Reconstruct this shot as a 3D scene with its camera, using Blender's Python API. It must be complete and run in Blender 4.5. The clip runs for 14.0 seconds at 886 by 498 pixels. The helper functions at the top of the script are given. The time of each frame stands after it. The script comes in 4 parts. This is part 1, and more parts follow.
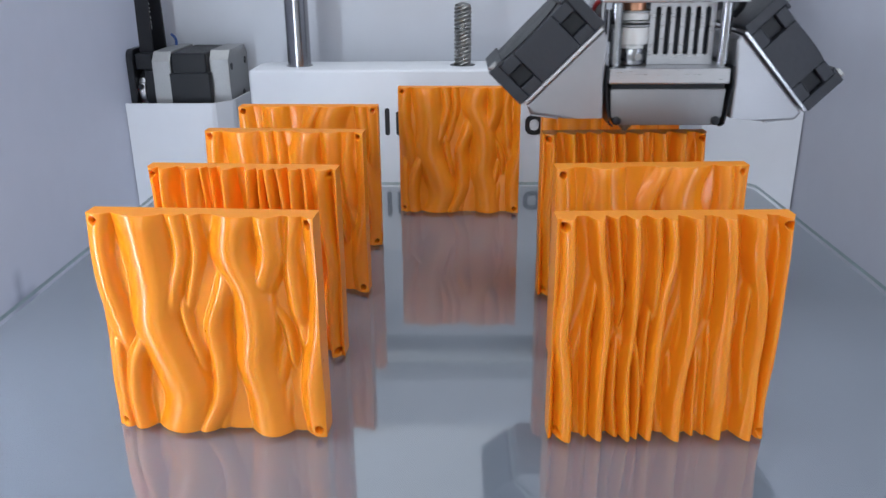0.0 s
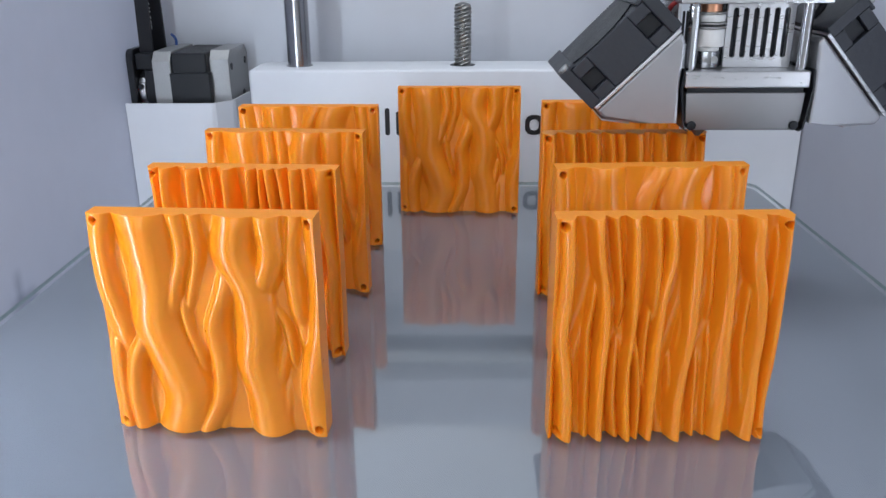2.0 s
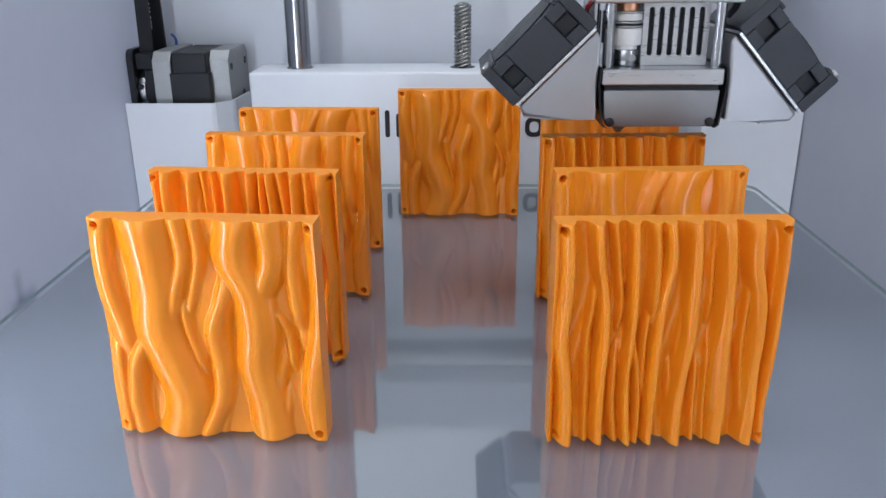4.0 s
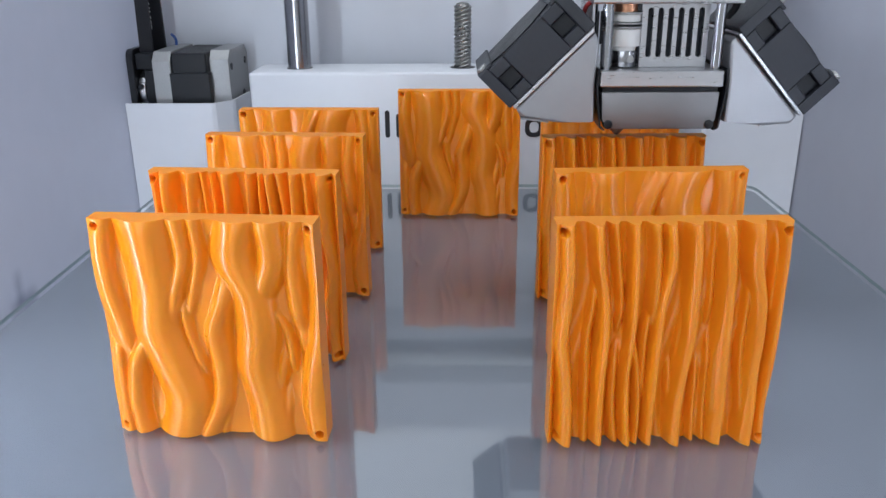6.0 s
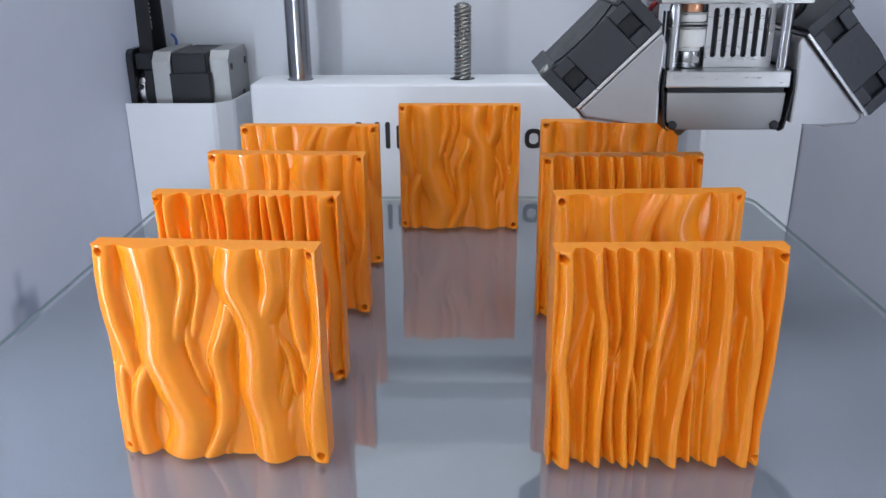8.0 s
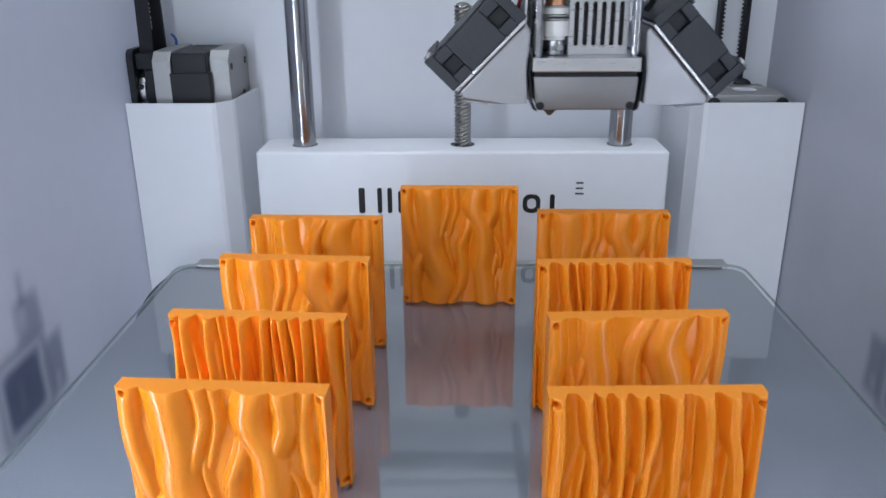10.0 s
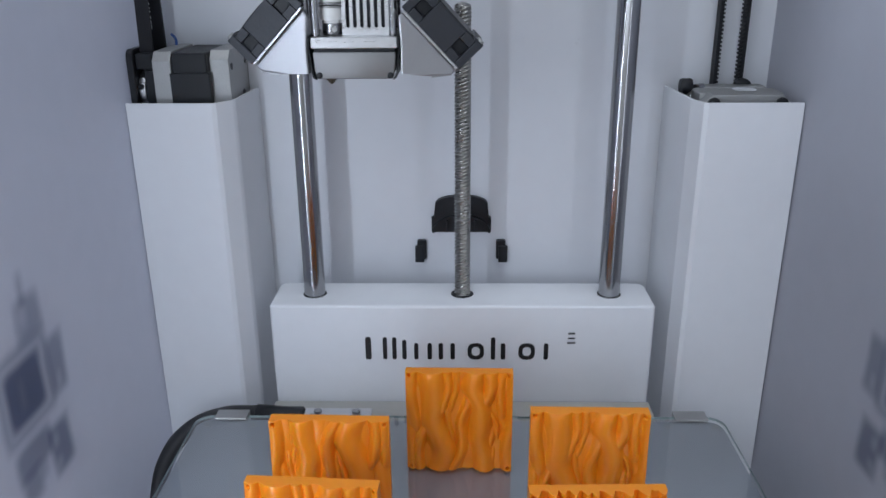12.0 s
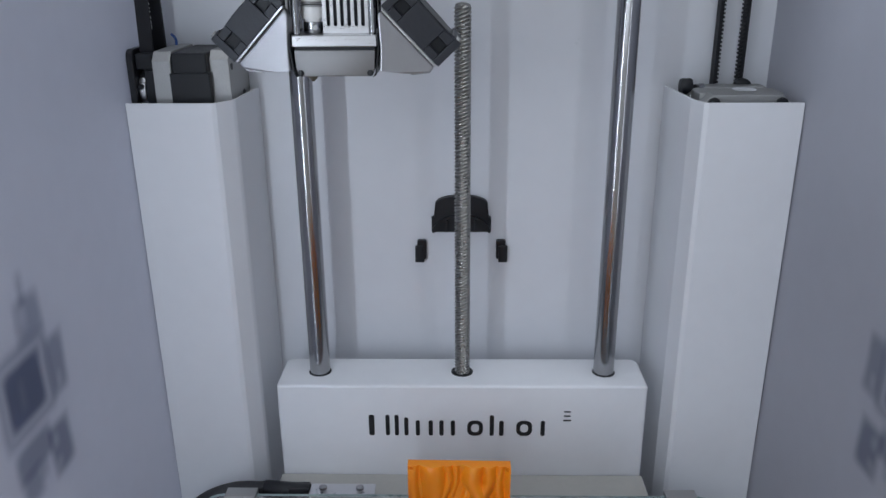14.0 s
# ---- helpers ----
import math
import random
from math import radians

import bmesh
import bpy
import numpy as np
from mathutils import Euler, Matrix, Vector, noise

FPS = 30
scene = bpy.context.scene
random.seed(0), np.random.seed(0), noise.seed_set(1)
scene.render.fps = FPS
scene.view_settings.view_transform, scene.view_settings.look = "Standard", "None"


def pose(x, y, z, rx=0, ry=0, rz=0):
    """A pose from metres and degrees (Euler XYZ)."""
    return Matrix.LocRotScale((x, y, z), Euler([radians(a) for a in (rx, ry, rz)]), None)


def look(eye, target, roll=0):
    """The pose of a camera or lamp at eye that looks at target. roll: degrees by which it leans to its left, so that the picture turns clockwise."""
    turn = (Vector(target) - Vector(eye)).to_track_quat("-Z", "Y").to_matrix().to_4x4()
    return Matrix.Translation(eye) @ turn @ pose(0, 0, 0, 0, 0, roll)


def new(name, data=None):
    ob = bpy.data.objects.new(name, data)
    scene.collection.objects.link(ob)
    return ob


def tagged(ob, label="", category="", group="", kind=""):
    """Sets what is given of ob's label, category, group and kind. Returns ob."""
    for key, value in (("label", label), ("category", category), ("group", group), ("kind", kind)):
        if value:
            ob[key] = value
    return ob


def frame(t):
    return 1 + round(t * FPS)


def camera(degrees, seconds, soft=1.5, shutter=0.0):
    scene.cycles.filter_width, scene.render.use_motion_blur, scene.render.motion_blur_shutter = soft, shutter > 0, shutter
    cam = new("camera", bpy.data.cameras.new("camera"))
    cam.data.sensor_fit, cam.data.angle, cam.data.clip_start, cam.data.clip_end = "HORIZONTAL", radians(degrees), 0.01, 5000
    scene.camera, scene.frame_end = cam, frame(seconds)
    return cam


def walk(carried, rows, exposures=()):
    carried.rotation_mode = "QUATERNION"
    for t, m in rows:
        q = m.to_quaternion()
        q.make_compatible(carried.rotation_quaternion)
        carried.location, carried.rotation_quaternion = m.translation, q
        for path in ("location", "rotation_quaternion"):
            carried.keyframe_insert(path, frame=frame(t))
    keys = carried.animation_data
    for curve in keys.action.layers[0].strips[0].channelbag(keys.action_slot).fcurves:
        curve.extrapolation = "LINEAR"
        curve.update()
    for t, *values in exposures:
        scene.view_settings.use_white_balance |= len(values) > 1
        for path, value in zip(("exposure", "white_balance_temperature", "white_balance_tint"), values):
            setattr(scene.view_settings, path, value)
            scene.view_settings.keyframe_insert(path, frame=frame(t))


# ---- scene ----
# ---------------------------------------------------------------- camera
ZC = 0.36                      # height of the lens over the table
EYE = Vector((0.0, 0.0, ZC))
VIEW = Matrix(((0.99982, -0.00002, 0.01919), (0.018, 0.34771, -0.93743), (-0.00666, 0.9376, 0.34765)))
cam = camera(57.65, 14.0, soft=1.5, shutter=0.35)
CAM_POSE = Matrix.Translation(EYE) @ VIEW.to_4x4()
walk(cam, [(0, CAM_POSE), (14.0, CAM_POSE)], exposures=[(0, 0.09, 6390, 10), (8.2, 0.09, 6390, 10), (10.3, 0.0, 6300, 10), (11.0, -0.08, 6300, 10), (12.5, -0.40, 6420, 10), (14.0, -0.45, 6500, 10)])

# ---------------------------------------------------------------- plan, in metres (z over the table)
XC = 0.0016                    # middle of the machine
BACK, FRONT = 0.430, 0.085     # inner face of the rear panel, front edge
WALL_L, WALL_R = -0.1595, 0.1620
FLOOR = 0.035
TOP = ZC + 0.085
COVER_TOP = ZC - 0.0675
ROD_Y = 0.391
BED_ROWS = [(0, -0.0975), (2.5, -0.0975), (3.0, -0.0978), (3.4, -0.0982), (5.2, -0.0986), (7.6, -0.0986), (7.7, -0.0995), (7.8, -0.102),
            (7.95, -0.104), (8.2, -0.104), (9.15, -0.104), (9.3, -0.1085), (10.3, -0.1483), (10.5, -0.1567), (11.0, -0.1767), (11.5, -0.1966),
            (12.0, -0.2165), (12.2, -0.2245), (12.3, -0.2258), (12.42, -0.2262), (12.5, -0.2288), (13.0, -0.2484), (13.45, -0.2668),
            (13.55, -0.2684), (13.65, -0.2676), (14.0, -0.263)]
HEAD_ROWS = [(0, 0.0531, 0.2056), (0.1, 0.0487, 0.2052), (0.2, 0.0442, 0.2048), (0.3, 0.0398, 0.2045), (0.4, 0.0343, 0.2043), (0.5, 0.0333, 0.2042),
             (0.8, 0.0340, 0.2040), (0.9, 0.0318, 0.2039), (1.4, 0.0315, 0.2038), (1.5, 0.0401, 0.2022), (1.6, 0.0540, 0.2010), (1.7, 0.0668, 0.2000),
             (1.8, 0.0700, 0.1995), (2.0, 0.0705, 0.1993), (2.5, 0.0702, 0.1981), (2.7, 0.0680, 0.1990), (2.8, 0.0672, 0.2000), (3.0, 0.0629, 0.2017),
             (3.1, 0.0602, 0.2020), (3.2, 0.0604, 0.2020), (3.7, 0.0560, 0.2030), (4.5, 0.0420, 0.2050), (5.1, 0.0330, 0.2060), (5.3, 0.0315, 0.2060),
             (5.4, 0.0380, 0.2035), (5.5, 0.0405, 0.2021), (5.7, 0.0420, 0.2015), (5.9, 0.0485, 0.2010), (6.0, 0.0501, 0.2009), (6.3, 0.0500, 0.2025),
             (6.5, 0.0518, 0.2041), (6.8, 0.0558, 0.2058), (7.0, 0.0567, 0.2061), (7.1, 0.0640, 0.2030), (7.2, 0.0662, 0.2000), (7.5, 0.0659, 0.1997),
             (8.2, 0.0659, 0.1997), (9.15, 0.0655, 0.2000), (9.3, 0.0610, 0.2040), (10.3, 0.0248, 0.2366), (10.5, 0.0173, 0.2430), (11.0, -0.0011, 0.2595),
             (11.5, -0.0192, 0.2733), (12.0, -0.0366, 0.2875), (12.2, -0.0430, 0.2925), (12.28, -0.0444, 0.2937), (14.0, -0.0444, 0.2937)]
HEAD_Z = ZC - 0.030


def bed_height(t):
    return ZC + float(np.interp(t, [r[0] for r in BED_ROWS], [r[1] for r in BED_ROWS]))


# ---------------------------------------------------------------- light
world = bpy.data.worlds.new("world")
scene.world = world
world.use_nodes = True
world.node_tree.nodes["Background"].inputs["Color"].default_value = (0.62, 0.70, 0.85, 1)
world.node_tree.nodes["Background"].inputs["Strength"].default_value = 0.3


def area(name, eye, target, sx, sy, power, colour):
    data = bpy.data.lights.new(name, "AREA")
    data.shape, data.size, data.size_y, data.energy, data.color = "RECTANGLE", sx, sy, power, colour
    ob = new(name, data)
    ob.matrix_world = look(eye, target)
    return ob


# window daylight from the left, outside the milky side panel
area("broad_room_light", (-1.55, 0.45, 0.75), (0.0, 0.3, 0.3), 1.3, 1.1, 44, (0.775, 0.88, 1.0))
# added behind the camera to brighten the rear room wall and the fronts
area("broad_room_light", (-0.55, -1.95, 1.05), (0.0, 0.5, 0.70), 1.6, 1.2, 17, (0.815, 0.90, 1.0))
# unseen overhead fill, added for ambient light through the open top
area("overhead_fill", (0.1, -0.10, 2.38), (0.1, 0.25, 0.3), 1.4, 1.0, 18, (0.855, 0.92, 1.0))
area("led_strip_left", (WALL_L + 0.012, 0.098, ZC - 0.10), (XC + 0.02, 0.36, ZC - 0.13), 0.006, 0.26, 0.29, (0.76, 0.86, 1.0))
area("led_strip_right", (WALL_R - 0.012, 0.098, ZC - 0.10), (XC - 0.02, 0.36, ZC - 0.13), 0.010, 0.26, 0.075, (0.78, 0.86, 1.0))


# ---------------------------------------------------------------- materials
def material(name, colour, rough=0.5, metal=0.0, vary=0.06, scale=60.0, bump=0.0, bump_scale=400.0, coat=0.0, stretch=(1, 1, 1), spec=0.5, rough_vary=0.08):
    m = bpy.data.materials.new(name)
    m.use_nodes = True
    nt = m.node_tree
    b = nt.nodes["Principled BSDF"]
    b.inputs["Metallic"].default_value = metal
    b.inputs["Coat Weight"].default_value = coat
    b.inputs["Specular IOR Level"].default_value = spec
    co = nt.nodes.new("ShaderNodeTexCoord")
    mp = nt.nodes.new("ShaderNodeMapping")
    mp.inputs["Scale"].default_value = stretch
    nt.links.new(co.outputs["Object"], mp.inputs["Vector"])
    n1 = nt.nodes.new("ShaderNodeTexNoise")
    n1.inputs["Scale"].default_value, n1.inputs["Detail"].default_value = scale, 5
    n2 = nt.nodes.new("ShaderNodeTexNoise")
    n2.inputs["Scale"].default_value, n2.inputs["Detail"].default_value = scale * 9, 3
    for n in (n1, n2):
        nt.links.new(mp.outputs["Vector"], n.inputs["Vector"])
    add = nt.nodes.new("ShaderNodeMath")
    add.operation = "ADD"
    nt.links.new(n1.outputs["Fac"], add.inputs[0])
    nt.links.new(n2.outputs["Fac"], add.inputs[1])
    rng = nt.nodes.new("ShaderNodeMapRange")
    rng.inputs["From Min"].default_value, rng.inputs["From Max"].default_value = 0.6, 1.4
    nt.links.new(add.outputs[0], rng.inputs["Value"])
    mix = nt.nodes.new("ShaderNodeMix")
    mix.data_type = "RGBA"
    lo = [c * (1 - vary) for c in colour]
    hi = [min(1, c * (1 + vary)) for c in colour]
    mix.inputs["A"].default_value, mix.inputs["B"].default_value = (*lo, 1), (*hi, 1)
    nt.links.new(rng.outputs["Result"], mix.inputs["Factor"])
    nt.links.new(mix.outputs["Result"], b.inputs["Base Color"])
    rr = nt.nodes.new("ShaderNodeMapRange")
    rr.inputs["To Min"].default_value, rr.inputs["To Max"].default_value = max(0.02, rough - rough_vary), min(1, rough + rough_vary)
    nt.links.new(rng.outputs["Result"], rr.inputs["Value"])
    nt.links.new(rr.outputs["Result"], b.inputs["Roughness"])
    if bump:
        n3 = nt.nodes.new("ShaderNodeTexNoise")
        n3.inputs["Scale"].default_value, n3.inputs["Detail"].default_value = bump_scale, 4
        nt.links.new(mp.outputs["Vector"], n3.inputs["Vector"])
        bp = nt.nodes.new("ShaderNodeBump")
        bp.inputs["Strength"].default_value, bp.inputs["Distance"].default_value = bump, 0.0004
        nt.links.new(n3.outputs["Fac"], bp.inputs["Height"])
        nt.links.new(bp.outputs["Normal"], b.inputs["Normal"])
    return m


def filament_material(name, rough, coat, aniso):
    """Orange printed plastic with fine level layers."""
    m = material(name, (0.89, 0.278, 0.010), rough=rough, vary=0.025, scale=60, rough_vary=0.03, coat=coat)
    m.node_tree.nodes["Principled BSDF"].inputs["Coat Roughness"].default_value = 0.09
    nt = m.node_tree
    b = nt.nodes["Principled BSDF"]
    b.inputs["Subsurface Weight"].default_value = 0.22
    b.inputs["Subsurface Scale"].default_value = 1.0
    b.inputs["Subsurface Radius"].default_value = (0.0022, 0.0007, 0.0002)
    co = nt.nodes.new("ShaderNodeTexCoord")
    wave = nt.nodes.new("ShaderNodeTexWave")
    wave.wave_type, wave.bands_direction = "BANDS", "Z"
    wave.inputs["Scale"].default_value, wave.inputs["Distortion"].default_value = 1600, 0.6
    wave.inputs["Detail"].default_value = 1
    nt.links.new(co.outputs["Object"], wave.inputs["Vector"])
    rough = nt.nodes.new("ShaderNodeTexNoise")
    rough.inputs["Scale"].default_value, rough.inputs["Detail"].default_value = 260, 5
    mp = nt.nodes.new("ShaderNodeMapping")
    mp.inputs["Scale"].default_value = (1, 1, 4)
    nt.links.new(co.outputs["Object"], mp.inputs["Vector"])
    nt.links.new(mp.outputs["Vector"], rough.inputs["Vector"])
    b1, b2 = nt.nodes.new("ShaderNodeBump"), nt.nodes.new("ShaderNodeBump")
    b1.inputs["Strength"].default_value, b1.inputs["Distance"].default_value = 0.3, 0.000006
    b2.inputs["Strength"].default_value, b2.inputs["Distance"].default_value = 0.03, 0.00001
    nt.links.new(wave.outputs["Fac"], b1.inputs["Height"])
    nt.links.new(rough.outputs["Fac"], b2.inputs["Height"])
    nt.links.new(b1.outputs["Normal"], b2.inputs["Normal"])
    nt.links.new(b2.outputs["Normal"], b.inputs["Normal"])
    nt.links.new(b2.outputs["Normal"], b.inputs["Coat Normal"])
    # the printed layers stretch every glint up and down: tangent = the upright direction in the surface
    geo = nt.nodes.new("ShaderNodeNewGeometry")
    across, upright = nt.nodes.new("ShaderNodeVectorMath"), nt.nodes.new("ShaderNodeVectorMath")
    across.operation = upright.operation = "CROSS_PRODUCT"
    across.inputs[1].default_value = (0, 0, 1)
    nt.links.new(geo.outputs["Normal"], across.inputs[0])
    nt.links.new(across.outputs["Vector"], upright.inputs[0])
    nt.links.new(geo.outputs["Normal"], upright.inputs[1])
    nt.links.new(upright.outputs["Vector"], b.inputs["Tangent"])
    b.inputs["Anisotropic"].default_value = aniso
    b.inputs["Specular IOR Level"].default_value = 0.55
    return m


def panel_material(name, marks):
    """Milky panel that lets some light through, with a soft grey print on its far side that shows through."""
    m = material(name, (0.572, 0.58, 0.64), rough=0.42, vary=0.025, scale=9, rough_vary=0.05)
    nt = m.node_tree
    b = nt.nodes["Principled BSDF"]
    link = b.inputs["Base Color"].links[0].from_socket
    co = nt.nodes.new("ShaderNodeTexCoord")
    sep = nt.nodes.new("ShaderNodeSeparateXYZ")
    wob = nt.nodes.new("ShaderNodeTexNoise")
    wob.inputs["Scale"].default_value = 30
    off = nt.nodes.new("ShaderNodeVectorMath")
    off.operation = "MULTIPLY_ADD"
    off.inputs[1].default_value = (0, 0.004, 0.004)
    nt.links.new(co.outputs["Object"], wob.inputs["Vector"])
    nt.links.new(wob.outputs["Color"], off.inputs[0])
    nt.links.new(co.outputs["Object"], off.inputs[2])
    nt.links.new(off.outputs["Vector"], sep.inputs[0])

    def math_node(op, a, v):
        n = nt.nodes.new("ShaderNodeMath")
        n.operation = op
        for i, s in enumerate((a, v)):
            if isinstance(s, (int, float)):
                n.inputs[i].default_value = s
            else:
                nt.links.new(s, n.inputs[i])
        return n.outputs[0]

    total = None
    for y, z, hy, hz, soft, amount in marks:
        dy = math_node("SUBTRACT", math_node("ABSOLUTE", math_node("SUBTRACT", sep.outputs["Y"], y + 0.002), 0), hy)
        dz = math_node("SUBTRACT", math_node("ABSOLUTE", math_node("SUBTRACT", sep.outputs["Z"], z + 0.002), 0), hz)
        d = math_node("SMOOTH_MAX", dy, dz)
        d.node.inputs[2].default_value = 0.006
        r = nt.nodes.new("ShaderNodeMapRange")
        r.interpolation_type = "SMOOTHSTEP"
        r.inputs["From Min"].default_value, r.inputs["From Max"].default_value = -soft, soft
        r.inputs["To Min"].default_value, r.inputs["To Max"].default_value = amount, 0
        nt.links.new(d, r.inputs["Value"])
        v = r.outputs["Result"]
        total = v if total is None else math_node("ADD", total, v)
    total = math_node("MINIMUM", math_node("MAXIMUM", total, 0.0), 1.0)
    mix = nt.nodes.new("ShaderNodeMix")
    mix.data_type = "RGBA"
    nt.links.new(total, mix.inputs["Factor"])
    nt.links.new(link, mix.inputs["A"])
    mix.inputs["B"].default_value = (0.10, 0.12, 0.20, 1)
    nt.links.new(mix.outputs["Result"], b.inputs["Base Color"])
    tr = nt.nodes.new("ShaderNodeBsdfTranslucent")
    nt.links.new(mix.outputs["Result"], tr.inputs["Color"])
    ms = nt.nodes.new("ShaderNodeMixShader")
    ms.inputs[0].default_value = 0.43
    nt.links.new(b.outputs[0], ms.inputs[1])
    nt.links.new(tr.outputs[0], ms.inputs[2])
    nt.links.new(ms.outputs[0], nt.nodes["Material Output"].inputs["Surface"])
    return m


def glass_material():
    """Clear pane: a clean mirror gloss over a faintly green see-through body."""
    m = bpy.data.materials.new("clear_glass")
    m.use_nodes = True
    nt = m.node_tree
    nt.nodes.remove(nt.nodes["Principled BSDF"])
    fr = nt.nodes.new("ShaderNodeFresnel")
    fr.inputs["IOR"].default_value = 2.35
    see = nt.nodes.new("ShaderNodeBsdfTransparent")
    see.inputs["Color"].default_value = (0.95, 0.96, 0.96, 1)
    gl = nt.nodes.new("ShaderNodeBsdfGlossy")
    gl.inputs["Color"].default_value = (1, 1, 1, 1)
    n = nt.nodes.new("ShaderNodeTexNoise")
    n.inputs["Scale"].default_value = 26
    r = nt.nodes.new("ShaderNodeMapRange")
    r.inputs["To Min"].default_value, r.inputs["To Max"].default_value = 0.03, 0.075
    nt.links.new(n.outputs["Fac"], r.inputs["Value"])
    nt.links.new(r.outputs["Result"], gl.inputs["Roughness"])
    mix = nt.nodes.new("ShaderNodeMixShader")
    nt.links.new(fr.outputs[0], mix.inputs[0])
    nt.links.new(see.outputs[0], mix.inputs[1])
    nt.links.new(gl.outputs[0], mix.inputs[2])
    nt.links.new(mix.outputs[0], nt.nodes["Material Output"].inputs["Surface"])
    return m


def clear_material():
    m = bpy.data.materials.new("clear_underside")
    m.use_nodes = True
    nt = m.node_tree
    nt.nodes.remove(nt.nodes["Principled BSDF"])
    see = nt.nodes.new("ShaderNodeBsdfTransparent")
    see.inputs["Color"].default_value = (0.97, 0.985, 0.98, 1)
    nt.links.new(see.outputs[0], nt.nodes["Material Output"].inputs["Surface"])
    return m


M_ORANGE = filament_material("orange_filament", 0.30, 0.0, 0.95)
M_ORANGE_TOP = filament_material("orange_filament_last_layer", 0.62, 0.0, 0.0)
M_WHITE = material("white_powder_coat", (0.76, 0.77, 0.80), rough=0.38, vary=0.02, scale=14, bump=0.05, bump_scale=900)
M_BACK = material("white_rear_panel", (0.70, 0.71, 0.75), rough=0.33, vary=0.025, scale=8)
# y, z, half width, half height, softness, strength
EMBLEM = ((0.2575, 0.2090, 0.0125, 0.0118, 0.0028, 0.72), (0.2555, 0.2085, 0.0015, 0.0060, 0.0030, -0.12), (0.2580, 0.2095, 0.0185, 0.0175, 0.0030, 0.46), (0.2578, 0.2092, 0.0152, 0.0144, 0.0018, -0.26),
          (0.2815, 0.2070, 0.0058, 0.0125, 0.0030, 0.55), (0.2810, 0.2000, 0.0018, 0.0040, 0.0020, -0.20), (0.2680, 0.2340, 0.0085, 0.0075, 0.0032, 0.50), (0.2640, 0.2345, 0.0030, 0.0040, 0.0025, -0.22),
          (0.2660, 0.2455, 0.0018, 0.0060, 0.0030, 0.42), (0.2740, 0.1745, 0.0078, 0.0105, 0.0032, 0.68), (0.2700, 0.1790, 0.0030, 0.0030, 0.0022, -0.25), (0.2700, 0.1690, 0.0026, 0.0026, 0.0020, -0.20),
          (0.2550, 0.1830, 0.0125, 0.0062, 0.0030, 0.58), (0.2500, 0.1720, 0.0065, 0.0060, 0.0032, 0.52), (0.2590, 0.1740, 0.0026, 0.0040, 0.0022, 0.30))
M_PANEL_L = panel_material("milky_panel_left", EMBLEM)
M_PANEL_R = panel_material("milky_panel_right", EMBLEM)
M_GLASS = glass_material()
M_UNDER = clear_material()
M_EDGE = material("green_glass_edge", (0.30, 0.42, 0.40), rough=0.15, vary=0.2, scale=80)
M_HEATBED = material("grey_heated_plate", (0.300, 0.316, 0.362), rough=0.38, metal=0.15, vary=0.05, scale=20, bump=0.06)
M_CARRIER = material("beige_grey_carrier", (0.42, 0.41, 0.38), rough=0.5, vary=0.05, scale=40)
M_STEEL = material("ground_steel", (0.36, 0.36, 0.37), rough=0.20, metal=1.0, vary=0.04, scale=30, stretch=(6, 6, 1), rough_vary=0.05)
M_SCREW = material("oiled_thread_steel", (0.34, 0.335, 0.32), rough=0.30, metal=1.0, vary=0.07, scale=60)
M_ALU = material("brushed_aluminium", (0.62, 0.62, 0.64), rough=0.32, metal=1.0, vary=0.05, scale=40, bump=0.10, bump_scale=300, stretch=(1, 1, 9), rough_vary=0.1)
M_DUCT = material("bent_sheet_aluminium", (0.36, 0.36, 0.375), rough=0.40, metal=0.85, vary=0.05, scale=45, bump=0.12, bump_scale=260, rough_vary=0.12)
M_SHROUD = material("dull_shroud_metal", (0.25, 0.245, 0.25), rough=0.5, metal=0.85, vary=0.06, scale=60, bump=0.1, bump_scale=300)
M_CAST = material("cast_grey_metal", (0.38, 0.38, 0.375), rough=0.48, metal=0.8, vary=0.10, scale=150, bump=0.25, bump_scale=1200)
M_BLACK = material("black_plastic", (0.008, 0.009, 0.012), spec=0.35, rough=0.42, vary=0.2, scale=120, bump=0.15, bump_scale=900)
M_FAN = material("charcoal_fan_plastic", (0.019, 0.021, 0.028), rough=0.48, vary=0.18, scale=100, bump=0.2, bump_scale=800)
M_RUBBER = material("black_belt_rubber", (0.010, 0.010, 0.013), spec=0.3, rough=0.6, vary=0.15, scale=150)
M_PRINT = material("black_print", (0.012, 0.012, 0.014), rough=0.4, vary=0.1)
M_PTFE = material("white_ptfe", (0.80, 0.79, 0.77), rough=0.4, vary=0.03)
M_COPPER = material("copper_collar", (0.70, 0.36, 0.22), rough=0.35, metal=1.0, vary=0.1)
M_BRASS = material("sooty_brass", (0.17, 0.145, 0.11), rough=0.45, metal=1.0, vary=0.25, scale=300)
M_BLUE = material("blue_wire_plastic", (0.03, 0.09, 0.32), rough=0.45)
M_RED = material("red_wire_plastic", (0.35, 0.03, 0.03), rough=0.45)
M_PALE = material("pale_ink", (0.62, 0.63, 0.66), rough=0.6)
M_SLEEVE = material("braided_black_sleeve", (0.02, 0.02, 0.023), rough=0.55, vary=0.35, scale=700, bump=0.6, bump_scale=1500)
M_ROOM = material("off_white_room_paint", (0.72, 0.72, 0.72), rough=0.8, vary=0.03, scale=2)
M_TABLE = material("pale_wood_table", (0.42, 0.33, 0.24), rough=0.5, vary=0.12, scale=6, stretch=(1, 8, 8))


